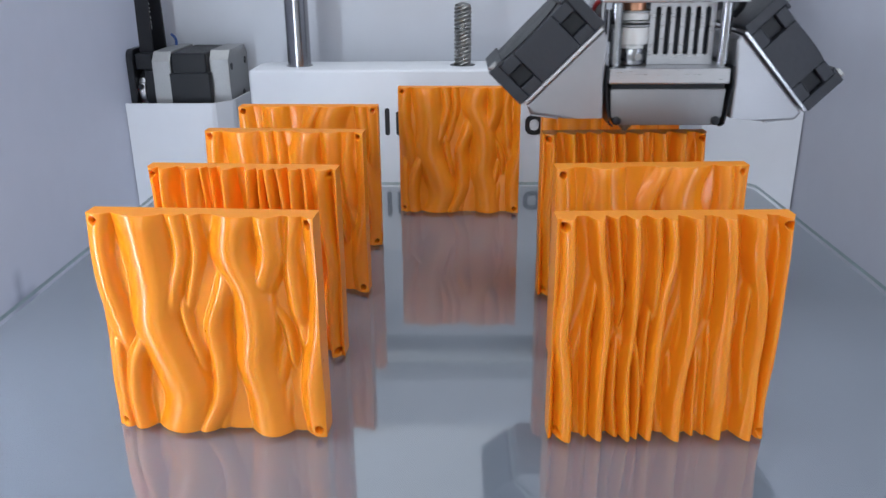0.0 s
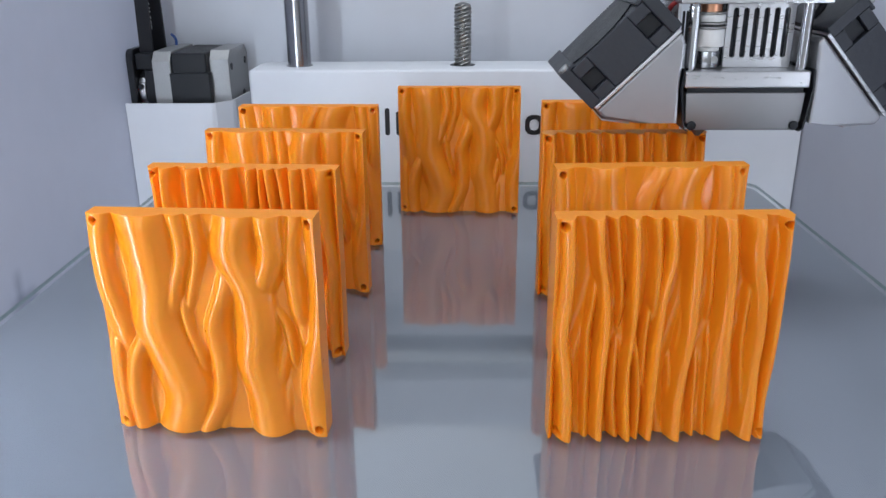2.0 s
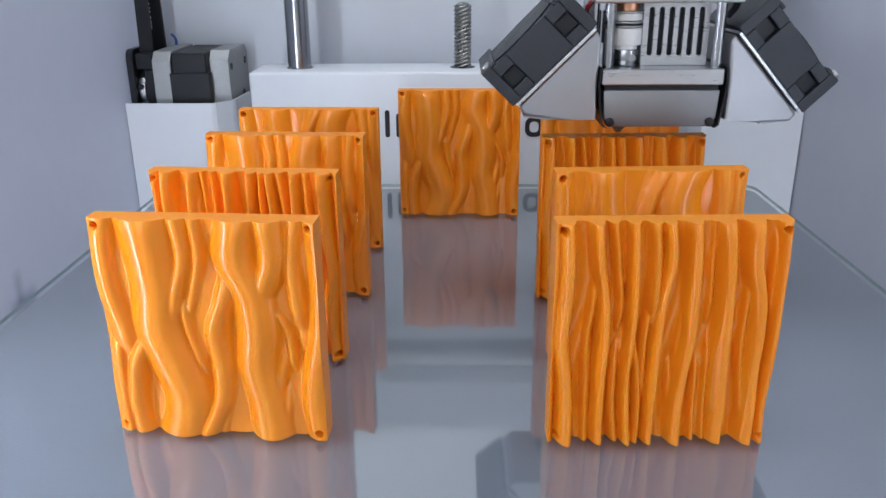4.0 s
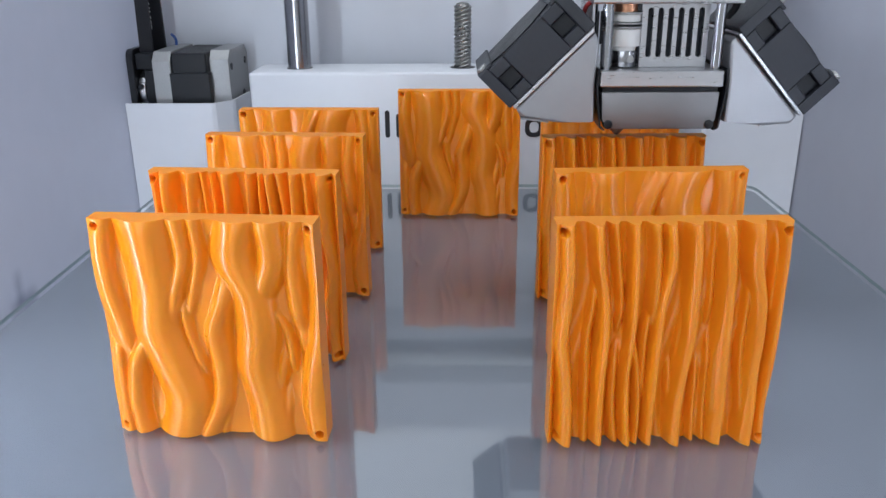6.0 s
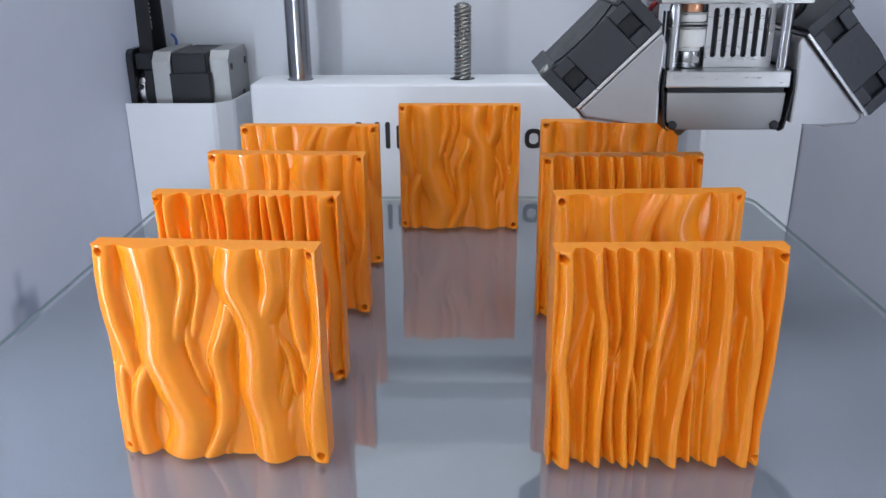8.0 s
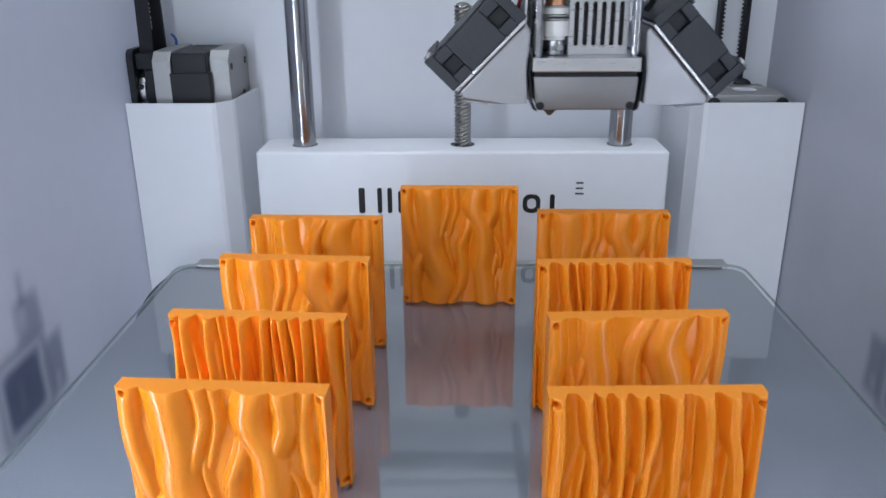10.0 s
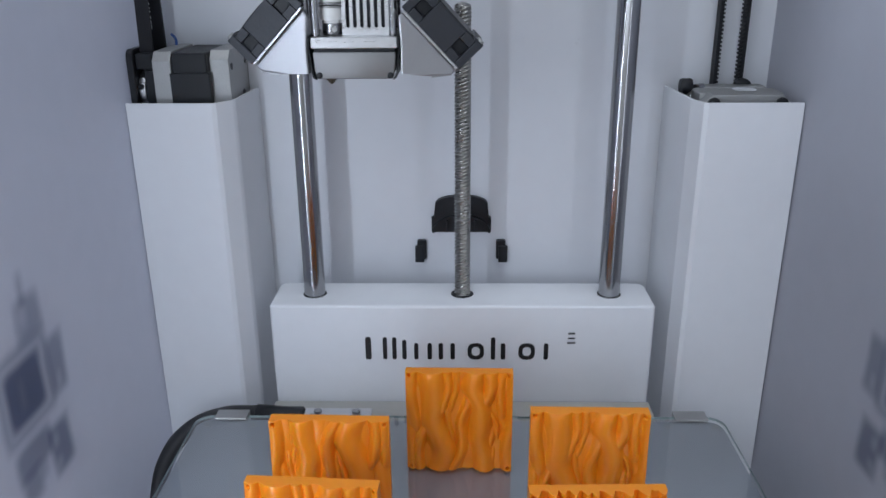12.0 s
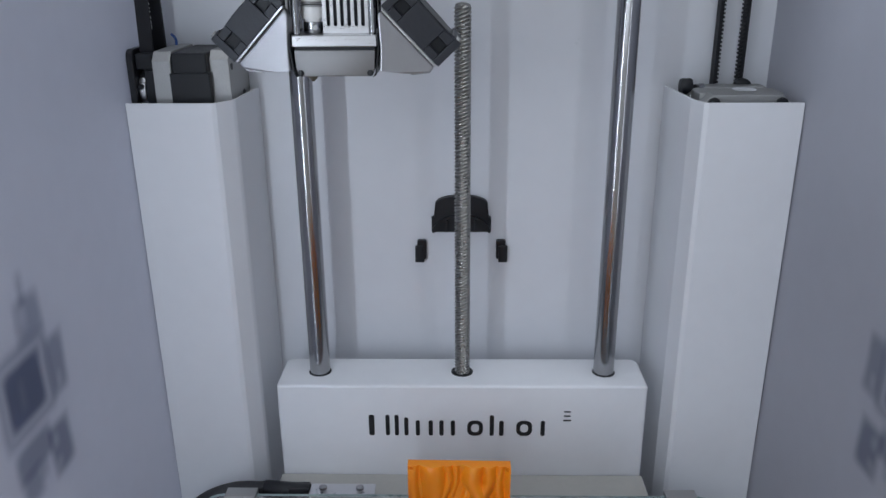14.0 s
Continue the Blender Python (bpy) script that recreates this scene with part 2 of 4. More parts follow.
# ---------------------------------------------------------------- builders
def part(name, bm, mat, parent=None, label="", smooth=False):
    me = bpy.data.meshes.new(name)
    bm.normal_update()
    bm.to_mesh(me)
    bm.free()
    me.materials.append(mat)
    if smooth:
        for p in me.polygons:
            p.use_smooth = True
        me.set_sharp_from_angle(angle=radians(40))
    ob = new(name, me)
    if parent:
        ob.parent = parent
    if label:
        tagged(ob, label)
    return ob


def thing(name, label, category, at=(0, 0, 0), group="", kind=""):
    ob = new(name)
    ob.location = at
    ob.empty_display_size = 0.01
    return tagged(ob, label, category, group, kind)


def box(lo, hi, bevel=0.0, seg=2, bm=None):
    """A block between two corners, its edges rounded by bevel."""
    one = bmesh.new()
    c = [(a + b) / 2 for a, b in zip(lo, hi)]
    s = [abs(b - a) for a, b in zip(lo, hi)]
    bmesh.ops.create_cube(one, size=1, matrix=Matrix.LocRotScale(c, None, s))
    if bevel:
        bmesh.ops.bevel(one, geom=one.edges[:], offset=bevel, segments=seg, profile=0.5, affect="EDGES")
    return joined(bm, one)


def joined(bm, one):
    if bm is None:
        return one
    me = bpy.data.meshes.new("tmp")
    one.to_mesh(me)
    one.free()
    bm.from_mesh(me)
    bpy.data.meshes.remove(me)
    return bm


def rod(a, b, r, seg=24, r2=None, bevel=0.0, bm=None):
    """A round bar from a to b."""
    one = bmesh.new()
    a, b = Vector(a), Vector(b)
    m = Matrix.Translation((a + b) / 2) @ (b - a).to_track_quat("Z", "Y").to_matrix().to_4x4()
    bmesh.ops.create_cone(one, cap_ends=True, segments=seg, radius1=r, radius2=r if r2 is None else r2, depth=(b - a).length, matrix=m)
    if bevel:
        bmesh.ops.bevel(one, geom=[e for e in one.edges if len(e.link_faces) == 2 and any(len(f.verts) > 4 for f in e.link_faces)], offset=bevel, segments=2, profile=0.5, affect="EDGES")
    return joined(bm, one)


def prism(points, axis, lo, hi, bevel=0.0, bm=None):
    """A flat outline (in the two axes other than axis, in order) drawn out along axis."""
    one = bmesh.new()
    rest = [i for i in range(3) if i != axis]
    vs = []
    for p in points:
        v = [0, 0, 0]
        v[rest[0]], v[rest[1]], v[axis] = p[0], p[1], lo
        vs.append(one.verts.new(v))
    face = one.faces.new(vs)
    out = bmesh.ops.extrude_face_region(one, geom=[face])
    d = [0, 0, 0]
    d[axis] = hi - lo
    bmesh.ops.translate(one, verts=[v for v in out["geom"] if isinstance(v, bmesh.types.BMVert)], vec=d)
    bmesh.ops.recalc_face_normals(one, faces=one.faces[:])
    if bevel:
        bmesh.ops.bevel(one, geom=one.edges[:], offset=bevel, segments=2, profile=0.5, affect="EDGES")
    return joined(bm, one)


def strip(points, thick, z0, z1):
    """A bent sheet that stands on an open line of (x, y) points."""
    pts = [Vector(p) for p in points]
    left, right = [], []
    for i, p in enumerate(pts):
        d = (pts[min(i + 1, len(pts) - 1)] - pts[max(i - 1, 0)]).normalized()
        n = Vector((-d.y, d.x))
        left.append(p + n * thick / 2)
        right.append(p - n * thick / 2)
    return prism([(v.x, v.y) for v in left + right[::-1]], 2, z0, z1)


def rounded(x0, x1, y0, y1, r, n=5):
    pts = []
    for cx, cy, a0 in ((x1 - r, y1 - r, 0), (x0 + r, y1 - r, 90), (x0 + r, y0 + r, 180), (x1 - r, y0 + r, 270)):
        for i in range(n + 1):
            a = radians(a0 + 90 * i / n)
            pts.append((cx + r * math.cos(a), cy + r * math.sin(a)))
    return pts


def tube(points, r, seg=10, steps=8):
    """A round hose through points."""
    cu = bpy.data.curves.new("hose", "CURVE")
    cu.dimensions = "3D"
    cu.bevel_depth, cu.bevel_resolution, cu.resolution_u, cu.use_fill_caps = r, max(1, seg // 4), steps, True
    sp = cu.splines.new("BEZIER")
    sp.bezier_points.add(len(points) - 1)
    for bp, p in zip(sp.bezier_points, points):
        bp.co, bp.handle_left_type, bp.handle_right_type = p, "AUTO", "AUTO"
    ob = new("hose", cu)
    me = bpy.data.meshes.new_from_object(ob.evaluated_get(bpy.context.evaluated_depsgraph_get()))
    bpy.data.objects.remove(ob)
    bpy.data.curves.remove(cu)
    bm = bmesh.new()
    bm.from_mesh(me)
    bpy.data.meshes.remove(me)
    return bm


def structure(name, bm, mat, label, category):
    return tagged(part(name, bm, mat), label, category, kind="structure")


# ---------------------------------------------------------------- the room and the table
def room():
    x0, x1, y0, y1, h, t = -1.7, 1.9, -2.1, 1.3, 2.45, 0.1
    structure("room_floor", box((x0 - t, y0 - t, -0.85), (x1 + t, y1 + t, -0.75)), M_TABLE, "plain wooden room floor under the table", "floor")
    structure("room_ceiling", box((x0 - t, y0 - t, h), (x1 + t, y1 + t, h + t)), M_ROOM, "plain white room ceiling", "ceiling")
    structure("wall_north", box((x0 - t, y1, -0.75), (x1 + t, y1 + t, h)), M_ROOM, "plain off-white room wall", "wall")
    structure("wall_south", box((x0 - t, y0 - t, -0.75), (x1 + t, y0, h)), M_ROOM, "plain off-white room wall", "wall")
    structure("wall_east", box((x1, y0, -0.75), (x1 + t, y1, h)), M_ROOM, "plain off-white room wall", "wall")
    structure("wall_west", box((x0 - t, y0, -0.75), (x0, y1, h)), M_ROOM, "plain off-white room wall", "wall")
    table = thing("table", "pale wooden table under the printer", "table", (0, 0, 0))
    part("tabletop", box((-0.7, -0.35, -0.03), (0.7, 0.75, 0.0), 0.003), M_TABLE, table)
    for x in (-0.65, 0.65):
        for y in (-0.3, 0.7):
            part("leg", box((x - 0.025, y - 0.025, -0.75), (x + 0.025, y + 0.025, -0.0305), 0.003), M_TABLE, table)


# ---------------------------------------------------------------- the housing
def housing():
    t = 0.006
    structure("wall_back", box((WALL_L, BACK, 0.0), (WALL_R, BACK + t, TOP)), M_BACK, "smooth white rear panel of the printer", "wall")
    structure("wall_left", box((WALL_L - t, FRONT, 0.0), (WALL_L, BACK + t, TOP)), M_PANEL_L, "milky side panel with a blurred dark print behind", "wall")
    structure("wall_right", box((WALL_R, FRONT, 0.0), (WALL_R + t, BACK + t, TOP)), M_PANEL_R, "milky side panel with a blurred dark print behind", "wall")
    structure("floor", box((WALL_L + 0.0005, FRONT, FLOOR - t), (WALL_R - 0.0005, BACK - 0.0005, FLOOR)), M_WHITE, "white bottom panel of the printer", "floor")
    front = prism([(WALL_L + 0.0005, 0.0), (WALL_R - 0.0005, 0.0), (WALL_R - 0.0005, FLOOR - 0.012), (WALL_L + 0.0005, FLOOR - 0.012)], 1, FRONT + 0.001, FRONT + t)
    structure("front_panel", front, M_WHITE, "low white front panel under the opening", "panel")


def motor_cover(name, side):
    """Bent white sheet in a rear corner, open at the top; side -1 left, 1 right."""
    w = WALL_L if side < 0 else WALL_R
    s = -side
    y = 0.3815 if side < 0 else 0.378
    face, knee, end = (0.0418, 0.0500, 0.0528) if side < 0 else (0.0450, 0.0500, 0.0530)
    line = [(w + s * 0.0008, y), (w + s * face, y), (w + s * (face + 0.0016), y + 0.0007), (w + s * (knee - 0.0008), y + 0.0085), (w + s * knee, y + 0.0105), (w + s * end, BACK - 0.0005)]
    c = thing(name, "white bent sheet cover in the rear corner, open on top", "motor cover", group="motor covers")
    part("sheet", strip(line, 0.0012, FLOOR + 0.0005, COVER_TOP), M_WHITE, c)
    return c


def guide_rod(x):
    r = tagged(part("guide_rod", rod((0, 0, 0), (0, 0, TOP - FLOOR - 0.001), 0.0055, 32, bevel=0.0004), M_STEEL, smooth=True), "polished steel guide rod, upright before the rear panel", "guide rod", "guide rods")
    r.location = (x, ROD_Y, FLOOR + 0.0005)
    return r


def lead_screw():
    """Four-start screw, 7.2 mm to the turn."""
    z1 = ZC - 0.0225
    n, seg = int((z1 - FLOOR) / 0.0002), 32
    z = np.linspace(0.001, z1 - FLOOR, n)
    th = np.arange(seg) * 2 * np.pi / seg
    ph = (4 * (z[:, None] / 0.0072 - th[None, :] / (2 * np.pi))) % 1.0
    tri = np.sin(np.pi * ph) ** 0.8
    r = 0.0029 + 0.0013 * tri
    end = np.clip((z1 - FLOOR - z) / 0.0022, 0, 1)
    r = r * np.sqrt(np.clip(1 - (1 - end) ** 2, 0.02, 1))[:, None]
    v = np.stack([r * np.cos(th), r * np.sin(th), np.broadcast_to(z[:, None], r.shape)], -1).reshape(-1, 3)
    faces = [(i * seg + j, i * seg + (j + 1) % seg, (i + 1) * seg + (j + 1) % seg, (i + 1) * seg + j) for i in range(n - 1) for j in range(seg)]
    faces += [tuple(range(seg))[::-1], tuple((n - 1) * seg + j for j in range(seg))]
    me = bpy.data.meshes.new("lead_screw")
    me.from_pydata(v.tolist(), [], faces)
    me.materials.append(M_SCREW)
    for p in me.polygons:
        p.use_smooth = True
    ob = tagged(new("lead_screw", me), "dark oiled steel lead screw with a coarse thread", "lead screw")
    ob.location = (XC + 0.0004, ROD_Y, FLOOR)
    return ob


def motor_left():
    """Stepper motor lying across, with its belt bracket towards the side panel."""
    z0, z1, y0, y1 = COVER_TOP - 0.020, ZC - 0.0443, 0.3880, 0.4290
    m = thing("stepper_motor", "grey and black stepper motor with a black belt bracket", "motor", (-0.124, 0.4065, z0))

    def local(bm):
        bmesh.ops.translate(bm, verts=bm.verts[:], vec=(0.124, -0.4065, -z0))
        return bm

    def cap(x0, x1, y0=y0):
        c = 0.0042
        pts = [(y0 + c, z1), (y0, z1 - c), (y0, z0), (y1, z0), (y1, z1 - c), (y1 - c, z1)]
        return prism(pts, 0, x0, x1, 0.0004)

    part("end_cap", local(cap(-0.1463, -0.1375)), M_CAST, m, "cast grey end cap")
    part("end_cap", local(cap(-0.1202, -0.1108, 0.3930)), M_CAST, m, "cast grey end cap")
    part("motor_core", local(box((-0.1373, y0 + 0.0008, z0), (-0.1204, y1 - 0.0008, z1 - 0.0008), 0.0008)), M_BLACK, m, "black laminated middle")
    part("motor_core_tab", local(box((-0.1383, y0 - 0.0004, z0), (-0.1192, y0 + 0.004, z1 - 0.0100), 0.0003)), M_BLACK, m, "black laminated middle")
    # black discs on the cap give the screw recesses their shade
    for y in (y0 + 0.0095, y1 - 0.0055):
        part("screw_hole_shade", local(rod((-0.11055, y, z1 - 0.008), (-0.1109, y, z1 - 0.008), 0.0018, 14)), M_BLACK, m, "black disc for the shade in a screw recess")
    part("screw_hole_shade", local(rod((-0.11055, y1 - 0.012, z1 - 0.024), (-0.1109, y1 - 0.012, z1 - 0.024), 0.0022, 14)), M_BLACK, m, "black disc for the shade in a screw recess")
    plate = prism(rounded(y0 - 0.001, y1 - 0.004, z0, z1 + 0.0012, 0.004), 0, -0.1582, -0.1550, 0.0005)
    part("bracket_plate", local(plate), M_BLACK, m, "black plastic outer plate")
    part("bracket_bar", local(box((-0.1549, y0 + 0.002, z1 - 0.0085), (-0.1465, y0 + 0.012, z1 - 0.001), 0.0006)), M_BLACK, m, "black plastic bar")
    part("bracket_post", local(box((-0.1512, y0 + 0.002, z0), (-0.1465, y0 + 0.012, z1 - 0.0087), 0.0004)), M_BLACK, m, "black plastic post")
    part("pulley", local(rod((-0.1547, 0.3985, z1 - 0.019), (-0.1514, 0.3985, z1 - 0.019), 0.0094, 28, bevel=0.0006)), M_ALU, m, "bright toothed belt pulley", smooth=True)
    part("pulley_screw", local(rod((-0.1532, 0.3885, z1 - 0.0165), (-0.1532, 0.3895, z1 - 0.0165), 0.0013, 12)), M_BLACK, m, "dark grub screw")
    wires = tube([(-0.1440, y1 - 0.010, z1 - 0.0005), (-0.1446, y1 - 0.008, z1 + 0.0025), (-0.1472, y1 - 0.006, z1 + 0.005)], 0.0007)
    part("wire", local(wires), M_BLUE, m, "thin blue wire")
    b = thing("drive_belt", "black toothed drive belt running up from the motor", "belt", (-0.1485, 0.400, z1 - 0.014))

    def lb(bm):
        bmesh.ops.translate(bm, verts=bm.verts[:], vec=(0.1485, -0.400, -(z1 - 0.014)))
        return bm

    front = prism([(0.3955, z1 - 0.006), (0.3967, z1 - 0.006), (0.4022, TOP), (0.4010, TOP)], 0, -0.1541, -0.1477)
    rear = prism([(0.4128, z1 - 0.016), (0.4140, z1 - 0.016), (0.4085, TOP), (0.4073, TOP)], 0, -0.1536, -0.1470)
    part("front_run", lb(front), M_RUBBER, b)
    part("rear_run", lb(rear), M_RUBBER, b)
    # printed type mark on the belt
    cu = bpy.data.curves.new("type", "FONT")
    cu.body, cu.size, cu.extrude, cu.align_x = "200-2GT", 0.0034, 0.00005, "CENTER"
    ob = new("type", cu)
    me = bpy.data.meshes.new_from_object(ob.evaluated_get(bpy.context.evaluated_depsgraph_get()))
    bpy.data.objects.remove(ob)
    bm = bmesh.new()
    bm.from_mesh(me)
    bmesh.ops.transform(bm, verts=bm.verts[:], matrix=pose(-0.1500, 0.3985, ZC - 0.0285, 90, 90, 0))
    part("type_mark", lb(bm), M_PALE, b, "pale printed belt type mark")


def motor_right():
    """Stepper motor with its shaft to the back, only its top above the cover."""
    x0, x1, y0, y1, z1 = 0.1160, 0.1580, 0.3840, 0.4180, ZC - 0.0648
    z0 = z1 - 0.042
    m = thing("stepper_motor", "grey stepper motor sunk in its white cover", "motor", (0.135, 0.401, z0))

    def local(bm):
        bmesh.ops.translate(bm, verts=bm.verts[:], vec=(-0.135, -0.401, -z0))
        return bm

    c = 0.0045
    pts = [(x0 + c, z1), (x0, z1 - c), (x0, z0), (x1, z0), (x1, z1 - c), (x1 - c, z1)]
    part("end_cap", local(prism(pts, 1, y0, y0 + 0.009, 0.0006)), M_CAST, m, "cast grey end cap")
    part("end_cap", local(prism(pts, 1, y1 - 0.010, y1, 0.0006)), M_CAST, m, "cast grey end cap")
    part("motor_core", local(box((x0 + 0.0006, y0 + 0.009, z0), (x1 - 0.0006, y1 - 0.010, z1 - 0.0006), 0.0008)), M_CAST, m)
    part("label", local(prism(rounded(x0 + 0.019, x1 - 0.012, y0 + 0.013, y0 + 0.021, 0.003), 2, z1 - 0.0004, z1 + 0.0001)), M_PALE, m, "pale round sticker")
    for x in (x0 + 0.005, x1 - 0.005):
        part("corner_screw", local(rod((x, y0 - 0.0008, z1 - 0.0045), (x, y0 + 0.004, z1 - 0.0045), 0.0033, 18, bevel=0.0006)), M_BLACK, m, "black corner screw", smooth=True)
    part("damper", local(rod((x0 - 0.0032, y1 - 0.002, z1 - 0.001), (x0 + 0.003, y1 - 0.002, z1 - 0.001), 0.0042, 22, bevel=0.0012)), M_BLACK, m, "black rubber damper", smooth=True)
    part("damper_screw", local(rod((x0 + 0.004, y1 - 0.004, z1 - 0.001), (x0 + 0.006, y1 - 0.010, z1 + 0.0002), 0.0016, 12)), M_STEEL, m, "bright screw", smooth=True)
    part("pulley", local(rod((0.1345, y1 + 0.0005, z1 - 0.010), (0.1345, y1 + 0.009, z1 - 0.010), 0.0064, 24)), M_STEEL, m)
    part("pulley_flange", local(rod((0.1445, y1 - 0.003, z1 - 0.002), (0.1445, y1 + 0.0004, z1 - 0.002), 0.005, 20, bevel=0.001)), M_BLACK, m, "black round boss", smooth=True)
    b = thing("drive_belt", "black toothed belt loop rising from the sunken motor", "belt", (0.1335, y1 + 0.005, z1 - 0.004))
    o = Vector((0.1335, y1 + 0.005, z1 - 0.004))
    for x, s in ((0.1316, 1), (0.1448, -1)):
        bm = box((x - 0.0009, y1 + 0.002, z1 - 0.006), (x + 0.0009, y1 + 0.008, TOP))
        n = int((TOP - z1) / 0.002)
        for i in range(n + 2):
            z = z1 - 0.004 + i * 0.002
            bm = box((x + s * 0.0009 - 0.0004 - (0.0004 if s < 0 else 0), y1 + 0.002, z), (x + s * 0.0009 + 0.0004 + (0.0004 if s > 0 else 0), y1 + 0.008, z + 0.001), bm=bm)
        bmesh.ops.translate(bm, verts=bm.verts[:], vec=-o)
        part("belt_run", bm, M_RUBBER, b)


def rear_top():
    """What hangs high on the rear panel: a cross shaft and a slotted vent."""
    r = tagged(part("cross_shaft", rod((WALL_L + 0.0003, 0.405, ZC + 0.019), (WALL_R - 0.0003, 0.405, ZC + 0.019), 0.0075, 28), M_CAST, smooth=True), "dull grey steel cross shaft high before the rear panel", "shaft")
    v = thing("rear_vent", "small slotted vent high on the rear panel", "vent", (XC, BACK, ZC + 0.0465))
    part("backing", box((-0.048, -0.0012, -0.006), (0.048, -0.0002, 0.006)), M_CAST, v, "grey opening behind the slats")
    for i in range(4):
        z = -0.0045 + i * 0.0030
        part("slat", box((-0.0475, -0.0030, z - 0.0006), (0.0475, -0.0013, z + 0.0006)), M_WHITE, v)


def rear_fittings():
    """Black cable guide and two clips that come through the rear panel."""
    z0, z1 = ZC - 0.1480, ZC - 0.1268
    g = thing("cable_guide", "black arched plastic cable guide on the rear panel", "cable guide", (XC, BACK, z0))
    arch = [(-0.0166, 0.0), (0.0166, 0.0), (0.0166, 0.0085), (0.0152, 0.0090), (0.0146, 0.0165)]
    arch += [(0.0146 * math.cos(radians(a)), 0.0165 + 0.0047 * math.sin(radians(a))) for a in range(20, 161, 14)]
    arch += [(-0.0146, 0.0165), (-0.0152, 0.0090), (-0.0166, 0.0085)]
    part("shell", prism(arch, 1, -0.0040, -0.0002, 0.0004), M_BLACK, g)
    rim = [(0.0162 * math.cos(radians(a)), 0.0003 + 0.0105 * math.sin(radians(a))) for a in range(0, 181, 12)]
    rim += [(0.0148 * math.cos(radians(a)), 0.0003 + 0.0093 * math.sin(radians(a))) for a in range(180, -1, -12)]
    part("rim", prism(rim, 1, -0.0062, -0.0042), M_BLACK, g)
    for x in (-0.008, 0.008):
        part("rib", box((x - 0.0007, -0.0058, 0.0005), (x + 0.0007, -0.0042, 0.0075), 0.0002), M_BLACK, g)
    for s in (-1, 1):
        c = thing("panel_clip", "small black plastic clip through the rear panel", "clip", (XC + s * 0.0223, BACK, ZC - 0.1664), group="panel clips")
        part("tongue", prism(rounded(-0.0026, 0.0026, 0.0016, 0.0132, 0.0010), 1, -0.0026, -0.0002, 0.0003), M_BLACK, c)
        part("hook", box((s * 0.0012 - 0.0026, -0.0042, 0.0002), (s * 0.0012 + 0.0026, -0.0028, 0.0105), 0.0006), M_BLACK, c)


